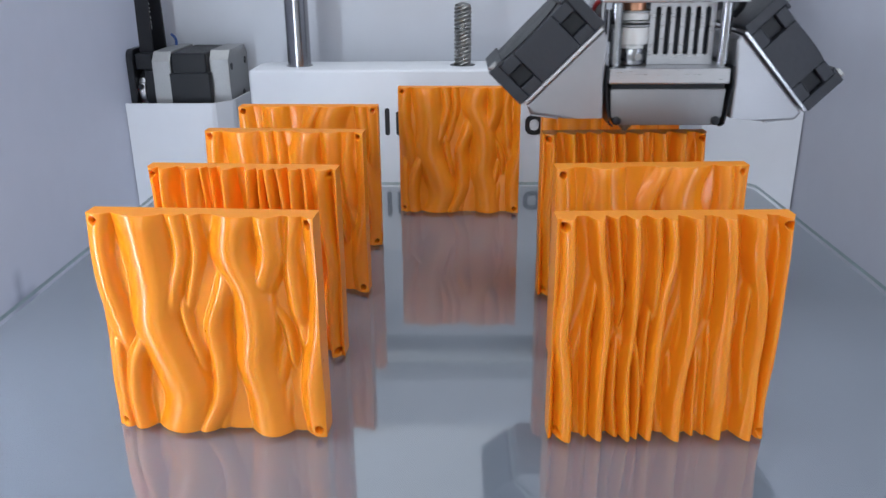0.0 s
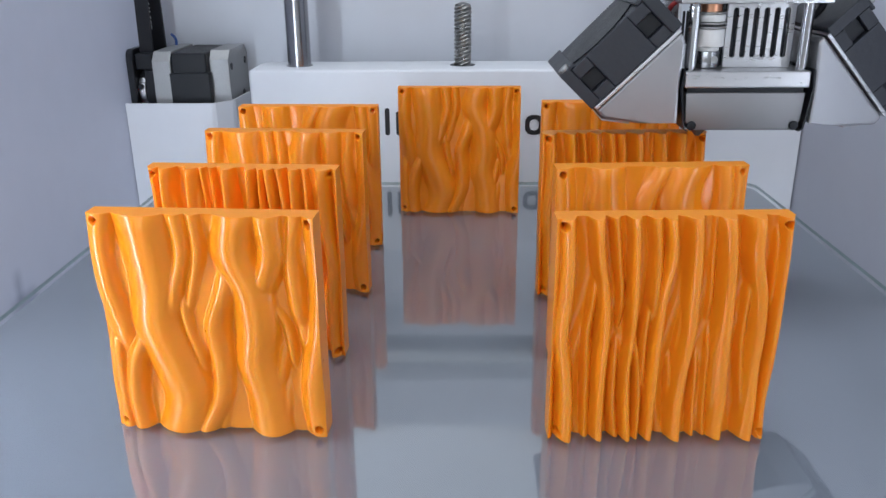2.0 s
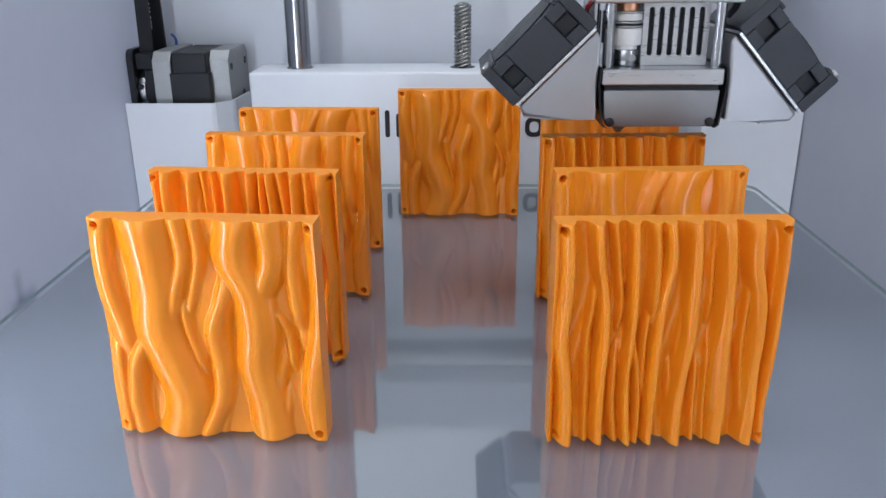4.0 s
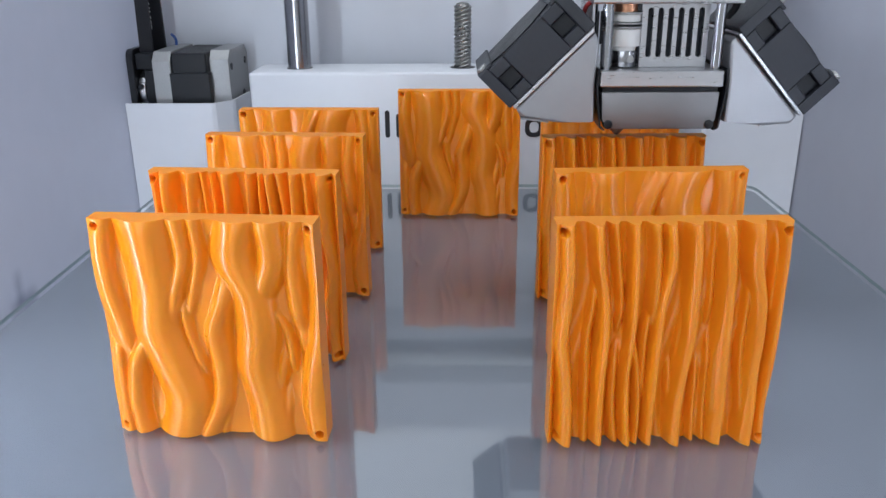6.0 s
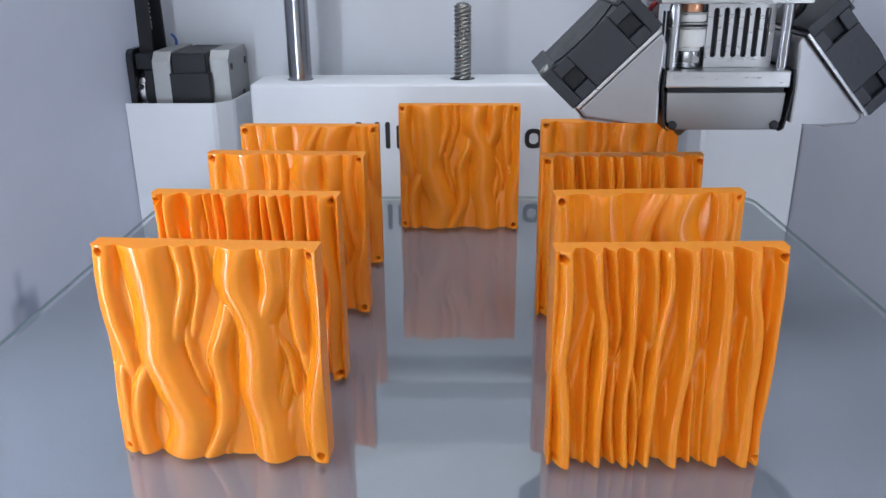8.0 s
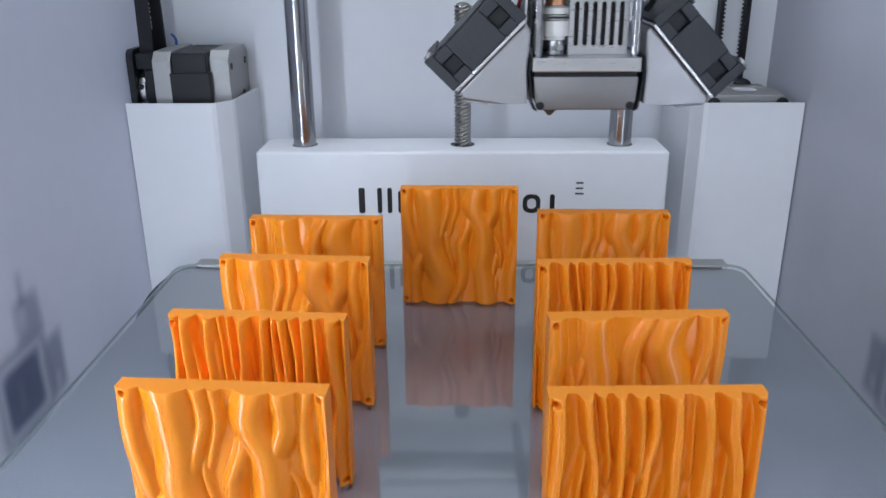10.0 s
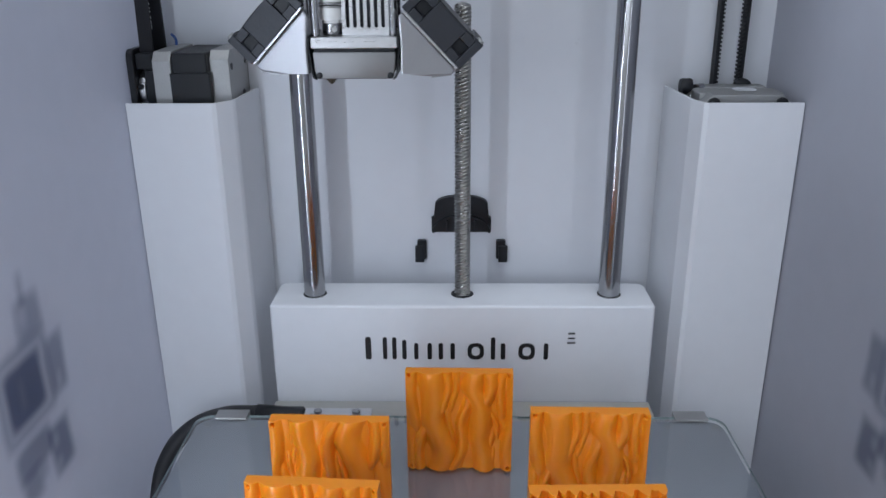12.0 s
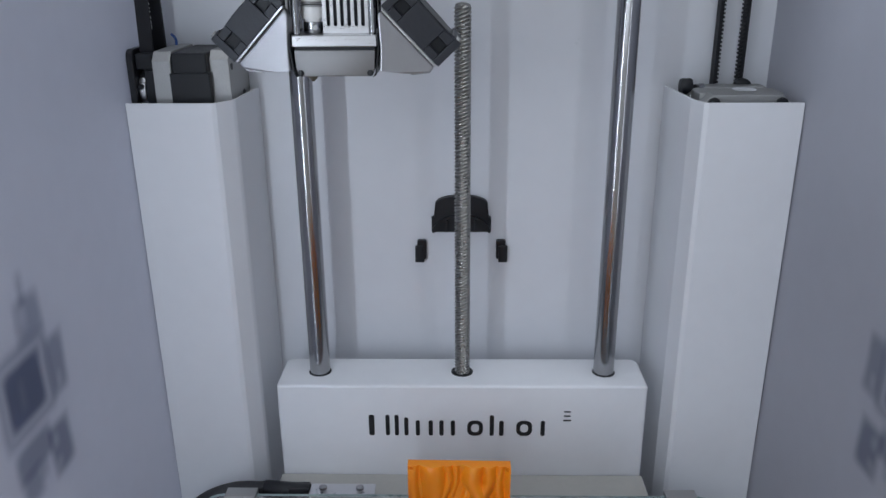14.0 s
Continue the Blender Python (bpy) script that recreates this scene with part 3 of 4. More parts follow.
# ---------------------------------------------------------------- the bed (origin: top of the glass)
def print_bed():
    bed = thing("print_bed", "glass build plate on a white lift housing", "print bed")
    gt = 0.0020
    glass = prism(rounded(-0.1287, 0.1285, 0.092, 0.3425, 0.008, 6), 2, gt - 0.0015, gt, 0.0004)
    pane = part("glass_plate", glass, M_GLASS, bed, "clear glass plate with greenish edges")
    pane.visible_shadow = False
    pane.data.materials.append(M_UNDER)
    pane.data.materials.append(M_EDGE)
    for p in pane.data.polygons:
        p.material_index = 0 if p.normal.z > 0.9 else (1 if p.normal.z < -0.9 else 2)
    part("heated_plate", prism(rounded(-0.1278, 0.1276, 0.0935, 0.3410, 0.007, 5), 2, gt - 0.0060, gt - 0.0018, 0.0004), M_HEATBED, bed, "grey heated plate under the glass")
    part("carrier", prism([(-0.098, 0.110), (0.101, 0.110), (0.101, 0.3748), (-0.098, 0.3748)], 2, -0.0125, -0.0092, 0.0005), M_CARRIER, bed, "beige-grey carrier plate")
    for x in (-0.09, 0.09):
        for y in (0.12, 0.325):
            part("spacer", rod((x, y, -0.0091), (x, y, gt - 0.0061), 0.004, 16), M_STEEL, bed)
    # white housing round the guide rods
    y0, y1, z0, z1 = 0.3752, 0.4065, -0.0135, 0.0463
    outline = [(-0.0988 + XC, y0), (0.0988 + XC, y0)]
    outline += [(XC + 0.0938 + 0.005 * math.cos(radians(a)), y1 - 0.005 + 0.005 * math.sin(radians(a))) for a in range(0, 91, 18)]
    outline += [(XC - 0.0938 + 0.005 * math.cos(radians(a)), y1 - 0.005 + 0.005 * math.sin(radians(a))) for a in range(90, 181, 18)]
    shell = prism(outline, 2, z0, z1)
    top = [e for e in shell.edges if all(abs(v.co.z - z1) < 1e-6 for v in e.verts)]
    side = [e for e in shell.edges if all(abs(v.co.y - y0) < 1e-6 for v in e.verts) and abs(e.verts[0].co.z - e.verts[1].co.z) > 0.01]
    bmesh.ops.bevel(shell, geom=top + side, offset=0.0016, segments=3, profile=0.5, affect="EDGES")
    house = part("lift_housing", shell, M_WHITE, bed, "white bent metal lift housing", smooth=True)
    # the holes are not cut: black discs on top paint their shade
    for x, r in ((-0.0776 + XC, 0.0062), (0.0776 + XC, 0.0062), (XC + 0.0004, 0.0060)):
        part("bushing_hole_shade", rod((x, ROD_Y, z1 - 0.0004), (x, ROD_Y, z1 + 0.0001), r, 28), M_BLACK, house, "black disc for the shade in the hole round a rod")
    # the maker's mark as plain bars and rings
    mark = []
    zl, xh, cap = 0.0158, 0.0094, 0.0128
    for x, w, h in ((-0.0470, 0.0030, cap), (-0.0383, 0.0022, cap), (-0.0334, 0.0022, cap), (-0.0282, 0.0022, 0.0112), (-0.0220, 0.0022, xh),
                    (-0.0150, 0.0023, xh), (-0.0092, 0.0023, xh), (-0.0030, 0.0023, xh), (0.0180, 0.0023, cap), (0.0232, 0.0024, xh), (0.0455, 0.0023, xh)):
        mark.append(("bar", x, w, h))
    for x, w in ((0.0090, 0.0085), (0.0355, 0.0085)):
        mark.append(("ring", x, w, xh))
    for kind, x, w, h in mark:
        if kind == "bar":
            bm = prism(rounded(x - w / 2, x + w / 2, zl, zl + h, 0.0009, 3), 1, y0 - 0.0003, y0 - 0.00005)
        else:
            out = rounded(x - w / 2, x + w / 2, zl, zl + h, 0.0034, 5)
            inn = rounded(x - w / 2 + 0.0021, x + w / 2 - 0.0021, zl + 0.0021, zl + h - 0.0021, 0.0019, 5)
            bm = bmesh.new()
            n = len(out)
            rings = [[bm.verts.new((p[0], yy, p[1])) for p in ln] for ln, yy in ((out, y0 - 0.0003), (inn, y0 - 0.0003), (inn, y0 - 0.00005), (out, y0 - 0.00005))]
            for a in range(4):
                for i in range(n):
                    bm.faces.new((rings[a][i], rings[a][(i + 1) % n], rings[(a + 1) % 4][(i + 1) % n], rings[(a + 1) % 4][i]))
            bmesh.ops.recalc_face_normals(bm, faces=bm.faces[:])
        part("mark", bm, M_PRINT, house, "plain black printed shape")
    for z, w in ((0.0309, 0.0036), (0.0282, 0.0036), (0.0255, 0.0042)):
        part("mark", prism(rounded(0.0584 - w / 2, 0.0584 + w / 2, z - 0.0004, z + 0.0004, 0.0003, 2), 1, y0 - 0.0003, y0 - 0.00005), M_PRINT, house, "plain black printed shape")
    # clips at the rear edge of the glass
    for x in (-0.1115, 0.1130):
        pts = [(0.3380, gt + 0.0001), (0.3450, gt + 0.0001), (0.3450, -0.0075), (0.3459, -0.0075), (0.3459, gt + 0.0010), (0.3383, gt + 0.0010)]
        part("glass_clip", prism(pts, 0, x - 0.0078, x + 0.0078, 0.0001), M_CAST, bed, "bent steel glass clip")
        part("clip_pad", box((x - 0.0070, 0.3462, -0.0134), (x + 0.0070, 0.3495, -0.0070), 0.0004), M_BLACK, bed, "black pad under the clip")
    for x in (-0.1225, -0.1000, 0.1010, 0.1235):
        part("plate_screw", rod((x, 0.3360, gt - 0.00175), (x, 0.3360, gt - 0.00155), 0.0017, 14), M_CAST, bed, "small round screw head under the glass")
    strap = part("cable_strap", box((-0.0785, 0.3490, -0.0050), (-0.0440, 0.3590, -0.0038), 0.0004), M_ALU, bed, "bright metal cable strap")
    for x in (-0.0715, -0.0520):
        part("strap_screw", rod((x, 0.3540, -0.0037), (x, 0.3540, -0.0020), 0.0021, 16, bevel=0.0004), M_STEEL, strap, "round screw head", smooth=True)
    part("strap_foot", box((-0.0770, 0.3500, -0.0091), (-0.0450, 0.3580, -0.0051)), M_CARRIER, bed)
    plug = rod((-0.1040, 0.3570, -0.0060), (-0.0790, 0.3560, -0.0075), 0.0048, 20, bevel=0.001)
    part("cable_plug", plug, M_BLACK, bed, "black cable plug", smooth=True)
    part("cable_plug", box((-0.0900, 0.3520, -0.0091), (-0.0790, 0.3600, -0.0030), 0.0012), M_BLACK, bed, "black cable plug")
    hose = tube([(-0.1035, 0.3570, -0.0060), (-0.1210, 0.3570, -0.0070), (-0.1385, 0.3535, -0.0140), (-0.1500, 0.3480, -0.0280), (-0.1545, 0.3410, -0.0470), (-0.1549, 0.3350, -0.0660), (-0.1530, 0.3330, -0.0780)], 0.0042, 12)
    part("cable", hose, M_SLEEVE, bed, "black braided cable sleeve", smooth=True)
    return bed


# ---------------------------------------------------------------- the printed tiles (origin: middle of the foot, y towards the back)
TILE_W, TILE_H, TILE_BACK = 0.0455, 0.0480, 0.0013


def spline(vals, v):
    """Smooth run through evenly spaced values, from the top (v = 1) to the foot (v = 0)."""
    vals = np.asarray(vals, float)
    x = (1 - v) * (len(vals) - 1)
    i = np.clip(np.floor(x).astype(int), 0, len(vals) - 2)
    f = x - i
    p = np.concatenate([[2 * vals[0] - vals[1]], vals, [2 * vals[-1] - vals[-2]]])
    a, b, c, d = p[i], p[i + 1], p[i + 2], p[i + 3]
    return b + 0.5 * f * (c - a + f * (2 * a - 5 * b + 4 * c - d + f * (3 * (b - c) + d - a)))


def ridge(h, u, v, run, left, right, top, lo, hi, spread=1.0):
    """Add one ridge to the height field: its crest's run from top to foot, the width of each flank, its height, and where it dies out."""
    c = spline(run, v)
    d = np.where(u < c, (c - u) / left, (u - c) / right) / spread
    out = np.clip((lo + 0.10 - v) / 0.20, 0, 1) + np.clip((v - hi + 0.10) / 0.20, 0, 1)
    swell = 1 + 0.05 * np.sin(9.0 * v + 23 * run[0])
    hh = top * swell * (1.04 - 0.95 * d * d) - 0.75 * out * out
    k = 0.13
    m = np.clip(0.5 + 0.5 * (hh - h) / k, 0, 1)
    return h * (1 - m) + hh * m + k * m * (1 - m) * 0.5


def relief_root(u, v):
    """Broad winding roots."""
    h = np.full_like(u, 0.36) + 0.09 * np.sin(21 * u + 2.2 * np.sin(6.5 * v + 1.0))
    h = ridge(h, u, v, (0.243, 0.262, 0.272, 0.259, 0.317, 0.370, 0.327), 0.105, 0.085, 1.00, -0.30, 1.30, 1.55)
    h = ridge(h, u, v, (0.059, 0.048, 0.061, 0.096, 0.104, 0.104, 0.104), 0.075, 0.055, 0.72, 0.40, 1.30, 1.32)
    h = ridge(h, u, v, (0.191, 0.191, 0.191, 0.191, 0.132, 0.105, 0.117), 0.050, 0.055, 0.80, -0.30, 0.44, 1.32)
    h = ridge(h, u, v, (0.054, 0.054, 0.054, 0.054, 0.050, 0.050, 0.053), 0.050, 0.035, 0.62, -0.30, 0.45, 1.32)
    h = ridge(h, u, v, (0.386, 0.401, 0.353, 0.319, 0.319, 0.319, 0.319), 0.050, 0.045, 0.74, 0.54, 1.30, 1.32)
    h = ridge(h, u, v, (0.377, 0.377, 0.377, 0.393, 0.435, 0.448, 0.448), 0.030, 0.040, 0.62, 0.29, 0.64, 1.32)
    h = ridge(h, u, v, (0.462, 0.468, 0.429, 0.387, 0.387, 0.387, 0.387), 0.035, 0.040, 0.62, 0.56, 1.30, 1.32)
    h = ridge(h, u, v, (0.594, 0.594, 0.568, 0.508, 0.523, 0.507, 0.425), 0.050, 0.070, 0.80, -0.30, 0.72, 1.32)
    h = ridge(h, u, v, (0.662, 0.637, 0.703, 0.717, 0.700, 0.734, 0.748), 0.085, 0.075, 1.00, -0.30, 1.30, 1.55)
    h = ridge(h, u, v, (0.784, 0.794, 0.740, 0.724, 0.724, 0.724, 0.724), 0.055, 0.060, 0.90, 0.63, 1.30, 1.55)
    h = ridge(h, u, v, (0.768, 0.768, 0.768, 0.843, 0.861, 0.861, 0.861), 0.030, 0.030, 0.60, 0.33, 0.65, 1.32)
    h = ridge(h, u, v, (0.909, 0.883, 0.892, 0.908, 0.908, 0.908, 0.908), 0.045, 0.050, 0.66, 0.52, 1.30, 1.32)
    h = ridge(h, u, v, (1.011, 1.019, 1.020, 1.007, 0.973, 0.957, 0.973), 0.060, 0.070, 0.92, -0.30, 1.30, 1.55)
    h = ridge(h, u, v, (0.894, 0.894, 0.894, 0.915, 0.942, 0.942, 0.942), 0.040, 0.050, 0.55, 0.37, 0.57, 1.32)
    h = ridge(h, u, v, (0.837, 0.837, 0.837, 0.837, 0.808, 0.787, 0.787), 0.035, 0.035, 0.58, 0.21, 0.42, 1.32)
    h = ridge(h, u, v, (0.831, 0.831, 0.831, 0.831, 0.831, 0.822, 0.798), 0.035, 0.035, 0.55, -0.30, 0.23, 1.32)
    h = ridge(h, u, v, (0.557, 0.557, 0.557, 0.557, 0.557, 0.542, 0.502), 0.030, 0.035, 0.50, -0.30, 0.21, 1.32)
    return h


def relief_bark(u, v):
    """Narrow upright folds that part and meet again, each steeper on the one flank."""
    h = np.full_like(u, 0.20) + 0.16 * np.sin(33 * u + 1.6 * np.sin(6 * v)) ** 2
    h = ridge(h, u, v, (0.004, 0.012, 0.008, 0.004, 0.001, 0.002, 0.004), 0.050, 0.025, 0.70, -0.30, 1.30, 1.28)
    h = ridge(h, u, v, (0.061, 0.071, 0.068, 0.057, 0.076, 0.089, 0.090), 0.055, 0.022, 1.00, -0.30, 1.30, 1.28)
    h = ridge(h, u, v, (0.184, 0.200, 0.230, 0.237, 0.231, 0.231, 0.234), 0.042, 0.020, 1.00, -0.30, 1.30, 1.28)
    h = ridge(h, u, v, (0.186, 0.186, 0.174, 0.154, 0.158, 0.163, 0.168), 0.022, 0.028, 0.66, -0.30, 0.73, 1.28)
    h = ridge(h, u, v, (0.248, 0.272, 0.294, 0.294, 0.294, 0.294, 0.294), 0.025, 0.020, 0.72, 0.56, 1.30, 1.28)
    h = ridge(h, u, v, (0.295, 0.295, 0.295, 0.295, 0.284, 0.287, 0.310), 0.030, 0.022, 0.66, -0.30, 0.43, 1.28)
    h = ridge(h, u, v, (0.335, 0.346, 0.352, 0.351, 0.339, 0.346, 0.361), 0.032, 0.022, 0.95, -0.30, 1.30, 1.28)
    h = ridge(h, u, v, (0.361, 0.361, 0.361, 0.361, 0.388, 0.402, 0.400), 0.026, 0.018, 0.80, -0.30, 0.48, 1.28)
    h = ridge(h, u, v, (0.421, 0.438, 0.440, 0.439, 0.439, 0.439, 0.439), 0.035, 0.030, 0.85, 0.59, 1.30, 1.28)
    h = ridge(h, u, v, (0.484, 0.502, 0.477, 0.467, 0.463, 0.461, 0.460), 0.036, 0.020, 1.00, -0.30, 1.30, 1.28)
    h = ridge(h, u, v, (0.427, 0.427, 0.427, 0.410, 0.411, 0.417, 0.417), 0.024, 0.022, 0.66, 0.21, 0.62, 1.28)
    h = ridge(h, u, v, (0.552, 0.565, 0.569, 0.564, 0.554, 0.554, 0.554), 0.020, 0.018, 0.48, 0.33, 1.30, 1.28)
    h = ridge(h, u, v, (0.593, 0.605, 0.608, 0.613, 0.593, 0.581, 0.584), 0.048, 0.022, 1.00, -0.30, 1.30, 1.28)
    h = ridge(h, u, v, (0.533, 0.533, 0.533, 0.533, 0.534, 0.542, 0.550), 0.020, 0.020, 0.50, -0.30, 0.36, 1.28)
    h = ridge(h, u, v, (0.671, 0.675, 0.682, 0.686, 0.686, 0.686, 0.686), 0.022, 0.020, 0.50, 0.56, 1.30, 1.28)
    h = ridge(h, u, v, (0.652, 0.652, 0.652, 0.652, 0.652, 0.653, 0.661), 0.022, 0.018, 0.62, -0.30, 0.36, 1.28)
    h = ridge(h, u, v, (0.691, 0.691, 0.691, 0.691, 0.696, 0.701, 0.714), 0.020, 0.018, 0.60, -0.30, 0.47, 1.28)
    h = ridge(h, u, v, (0.731, 0.753, 0.762, 0.763, 0.768, 0.779, 0.775), 0.055, 0.020, 1.00, -0.30, 1.30, 1.28)
    h = ridge(h, u, v, (0.731, 0.731, 0.731, 0.728, 0.728, 0.738, 0.745), 0.030, 0.026, 0.72, 0.09, 0.57, 1.28)
    h = ridge(h, u, v, (0.854, 0.862, 0.899, 0.911, 0.906, 0.910, 0.910), 0.055, 0.022, 1.00, -0.30, 1.30, 1.28)
    h = ridge(h, u, v, (0.844, 0.844, 0.841, 0.835, 0.845, 0.865, 0.893), 0.020, 0.030, 0.66, -0.30, 0.72, 1.28)
    h = ridge(h, u, v, (0.929, 0.941, 0.941, 0.943, 0.943, 0.943, 0.943), 0.020, 0.020, 0.60, 0.59, 0.95, 1.28)
    h = ridge(h, u, v, (0.965, 0.973, 0.971, 0.970, 0.966, 0.958, 0.965), 0.032, 0.030, 0.90, -0.30, 1.30, 1.28)
    return h


def tile_mesh(name, relief, depth, n=220, turned=False):
    u, v = np.meshgrid(np.linspace(0, 1, n + 1), np.linspace(0, 1, n + 1))
    h = relief(1 - u, 1 - v) if turned else relief(u, v)
    # the relief flattens out under the top edge
    edge = np.clip((v - 0.94) / 0.06, 0, 1) ** 2
    h = h * (1 - 0.28 * edge) + 0.28 * 0.62 * edge
    # screw holes near the corners, each in a flat boss
    for cu in (0.034, 0.966):
        for cv in (0.034, 0.970):
            d = np.hypot((u - cu) * TILE_W, (v - cv) * TILE_H)
            flat = np.clip((0.0009 - d) / 0.0004, 0, 1)
            h = h * (1 - flat) + 0.42 * flat
            h = np.where(d < 0.00038, -0.15, h)
    y = -(h * depth)
    front = np.stack([(u - 0.5) * TILE_W, y, v * TILE_H], -1).reshape(-1, 3)
    idx = np.arange((n + 1) ** 2).reshape(n + 1, n + 1)
    faces = np.stack([idx[:-1, :-1], idx[:-1, 1:], idx[1:, 1:], idx[1:, :-1]], -1).reshape(-1, 4).tolist()
    ring = np.concatenate([idx[0, :-1], idx[:-1, -1], idx[-1, :0:-1], idx[:0:-1, 0]])
    back = front[ring].copy()
    back[:, 1] = TILE_BACK
    b0, r = len(front), len(ring)
    faces += [[int(ring[(i + 1) % r]), int(ring[i]), b0 + i, b0 + (i + 1) % r] for i in range(r)]
    faces.append([b0 + i for i in range(r)][::-1])
    me = bpy.data.meshes.new(name)
    me.from_pydata(np.concatenate([front, back]).tolist(), [], faces)
    me.materials.append(M_ORANGE)
    for p in me.polygons:
        p.use_smooth = len(p.vertices) == 4
    me.materials.append(M_ORANGE_TOP)
    me.update()
    for p in me.polygons:
        if p.normal.z > 0.9 and p.center.z > TILE_H - 0.0002:
            p.material_index = 1
    me.set_sharp_from_angle(angle=radians(50))
    return me


def tiles():
    meshes = {"root": tile_mesh("root_tile", relief_root, 0.0050), "root_turned": tile_mesh("root_tile", relief_root, 0.0050, turned=True),
              "bark": tile_mesh("bark_tile", relief_bark, 0.0052), "bark_turned": tile_mesh("bark_tile", relief_bark, 0.0052, turned=True)}
    words = {"root": "orange printed tile with broad winding root relief, standing on glass",
             "root_turned": "orange printed tile with winding root relief upside down, standing on glass",
             "bark": "orange printed tile with narrow bark-like folds, standing on glass",
             "bark_turned": "orange printed tile with bark-like folds upside down, standing on glass"}
    plan = (("root", -0.0500, 0.1497, -3.3), ("bark_turned", -0.0509, 0.1852, -3.5), ("root", -0.0491, 0.2257, -3.2), ("root_turned", -0.0491, 0.2648, -1.5), ("root", 0.0003, 0.3022, -0.8),
            ("bark", 0.0412, 0.1482, 1.4), ("root_turned", 0.0452, 0.1858, 2.6), ("bark", 0.0459, 0.2228, 1.4), ("root", 0.0507, 0.2712, -0.8))
    made = []
    for kind, x, y, turn in plan:
        ob = tagged(new("relief_tile", meshes[kind]), words[kind], "tile", "relief tiles")
        made.append((ob, x, y, turn))
    return made


# ---------------------------------------------------------------- the print head (origin: middle of the plate's front edge)
def print_head():
    head = thing("print_head", "aluminium print head with two charcoal fans and sheet-metal ducts", "print head")
    mm = 0.001
    part("hot_end_plate", box((-15.2 * mm, 0, -2 * mm), (15.2 * mm, 30 * mm, 2 * mm), 0.0004), M_ALU, head, "milled aluminium plate")
    # black block set into the gap under the plate as its shade
    part("heater_gap_shade", box((-14.2 * mm, 1.2 * mm, -3.6 * mm), (14.2 * mm, 29 * mm, -2.05 * mm)), M_BLACK, head, "black block for the shade in the gap over the shroud")
    shroud = prism([(-14.6 * mm, -3.2 * mm), (14.6 * mm, -3.2 * mm), (14.2 * mm, -10.2 * mm), (12.6 * mm, -12.5 * mm), (-12.6 * mm, -12.5 * mm), (-14.2 * mm, -10.2 * mm)], 1, 0.4 * mm, 30 * mm, 0.0004)
    part("heater_shroud", shroud, M_SHROUD, head, "bent sheet-metal heater shroud", smooth=True)
    for s in (-1, 1):
        part("shroud_screw", rod((s * 12.6 * mm, -0.2 * mm, -11.3 * mm), (s * 12.6 * mm, 3 * mm, -11.3 * mm), 1.15 * mm, 16, bevel=0.0003), M_BLACK, head, "dark screw at the corner of the shroud", smooth=True)
        line = [(s * 15.6 * mm, 2.5 * mm), (s * 15.9 * mm, -2 * mm), (s * 15.2 * mm, -8 * mm), (s * 14.6 * mm, -12.0 * mm), (s * 13.6 * mm, -12.6 * mm)]
        pts = [Vector(p) for p in line]
        outline = [(p.x - s * 0.2 * mm, p.y) for p in pts] + [(p.x + s * 0.2 * mm, p.y) for p in pts[::-1]]
        part("duct_lip", prism(outline, 1, -0.6 * mm, 26 * mm), M_BLACK, head, "dark edge between shroud and duct")
    noz = rod((-9.2 * mm, 6.2 * mm, -12.55 * mm), (-9.2 * mm, 6.2 * mm, -12.9 * mm), 3.0 * mm, 6, r2=2.8 * mm)
    noz = rod((-9.2 * mm, 6.2 * mm, -12.9 * mm), (-9.2 * mm, 6.2 * mm, -15.0 * mm), 2.4 * mm, 24, r2=0.5 * mm, bm=noz)
    part("nozzle", noz, M_BRASS, head, "sooty brass nozzle")
    # pillars
    for x, y in ((-13.6, 3.0), (13.6, 3.0), (-13.6, 26.5), (13.6, 26.5)):
        p = part("pillar", rod((x * mm, y * mm, 2.05 * mm), (x * mm, y * mm, 17.75 * mm), 1.3 * mm, 16), M_STEEL, head, "bright spacer pillar", smooth=True)
        if x < 0 and y < 5:
            bm = None
            for i in range(22):
                z = (3 + i * 0.65) * mm
                bm = rod((x * mm, y * mm, z), (x * mm, y * mm, z + 0.35 * mm), 1.5 * mm, 14, bm=bm)
            part("thread", bm, M_STEEL, p)
    part("top_plate", box((-18 * mm, -0.5 * mm, 17.8 * mm), (18 * mm, 34 * mm, 20.8 * mm), 0.0004), M_ALU, head, "aluminium top plate")
    part("carriage", box((-17 * mm, 2 * mm, 20.85 * mm), (17 * mm, 36 * mm, 44 * mm), 0.003), M_BLACK, head, "black carriage block")
    # slotted heat sink plate
    gx0, gx1, gz0, gz1, gy = -4.6 * mm, 12.0 * mm, 2.1 * mm, 17.7 * mm, 6.5 * mm
    n, wid = 6, 1.35 * mm
    pitch = (gx1 - gx0 - 1.6 * mm) / n
    edges = [gx0]
    for i in range(n):
        c = gx0 + 0.8 * mm + pitch * (i + 0.5)
        edges += [c - wid / 2, c + wid / 2]
    edges.append(gx1)
    zs0, zs1 = gz0 + 2.4 * mm, gz1 - 1.2 * mm
    bm = box((gx0, gy, gz0), (gx1, gy + 1 * mm, zs0))
    bm = box((gx0, gy, zs1), (gx1, gy + 1 * mm, gz1), bm=bm)
    for i in range(0, len(edges), 2):
        bm = box((edges[i], gy, zs0), (edges[i + 1], gy + 1 * mm, zs1), bm=bm)
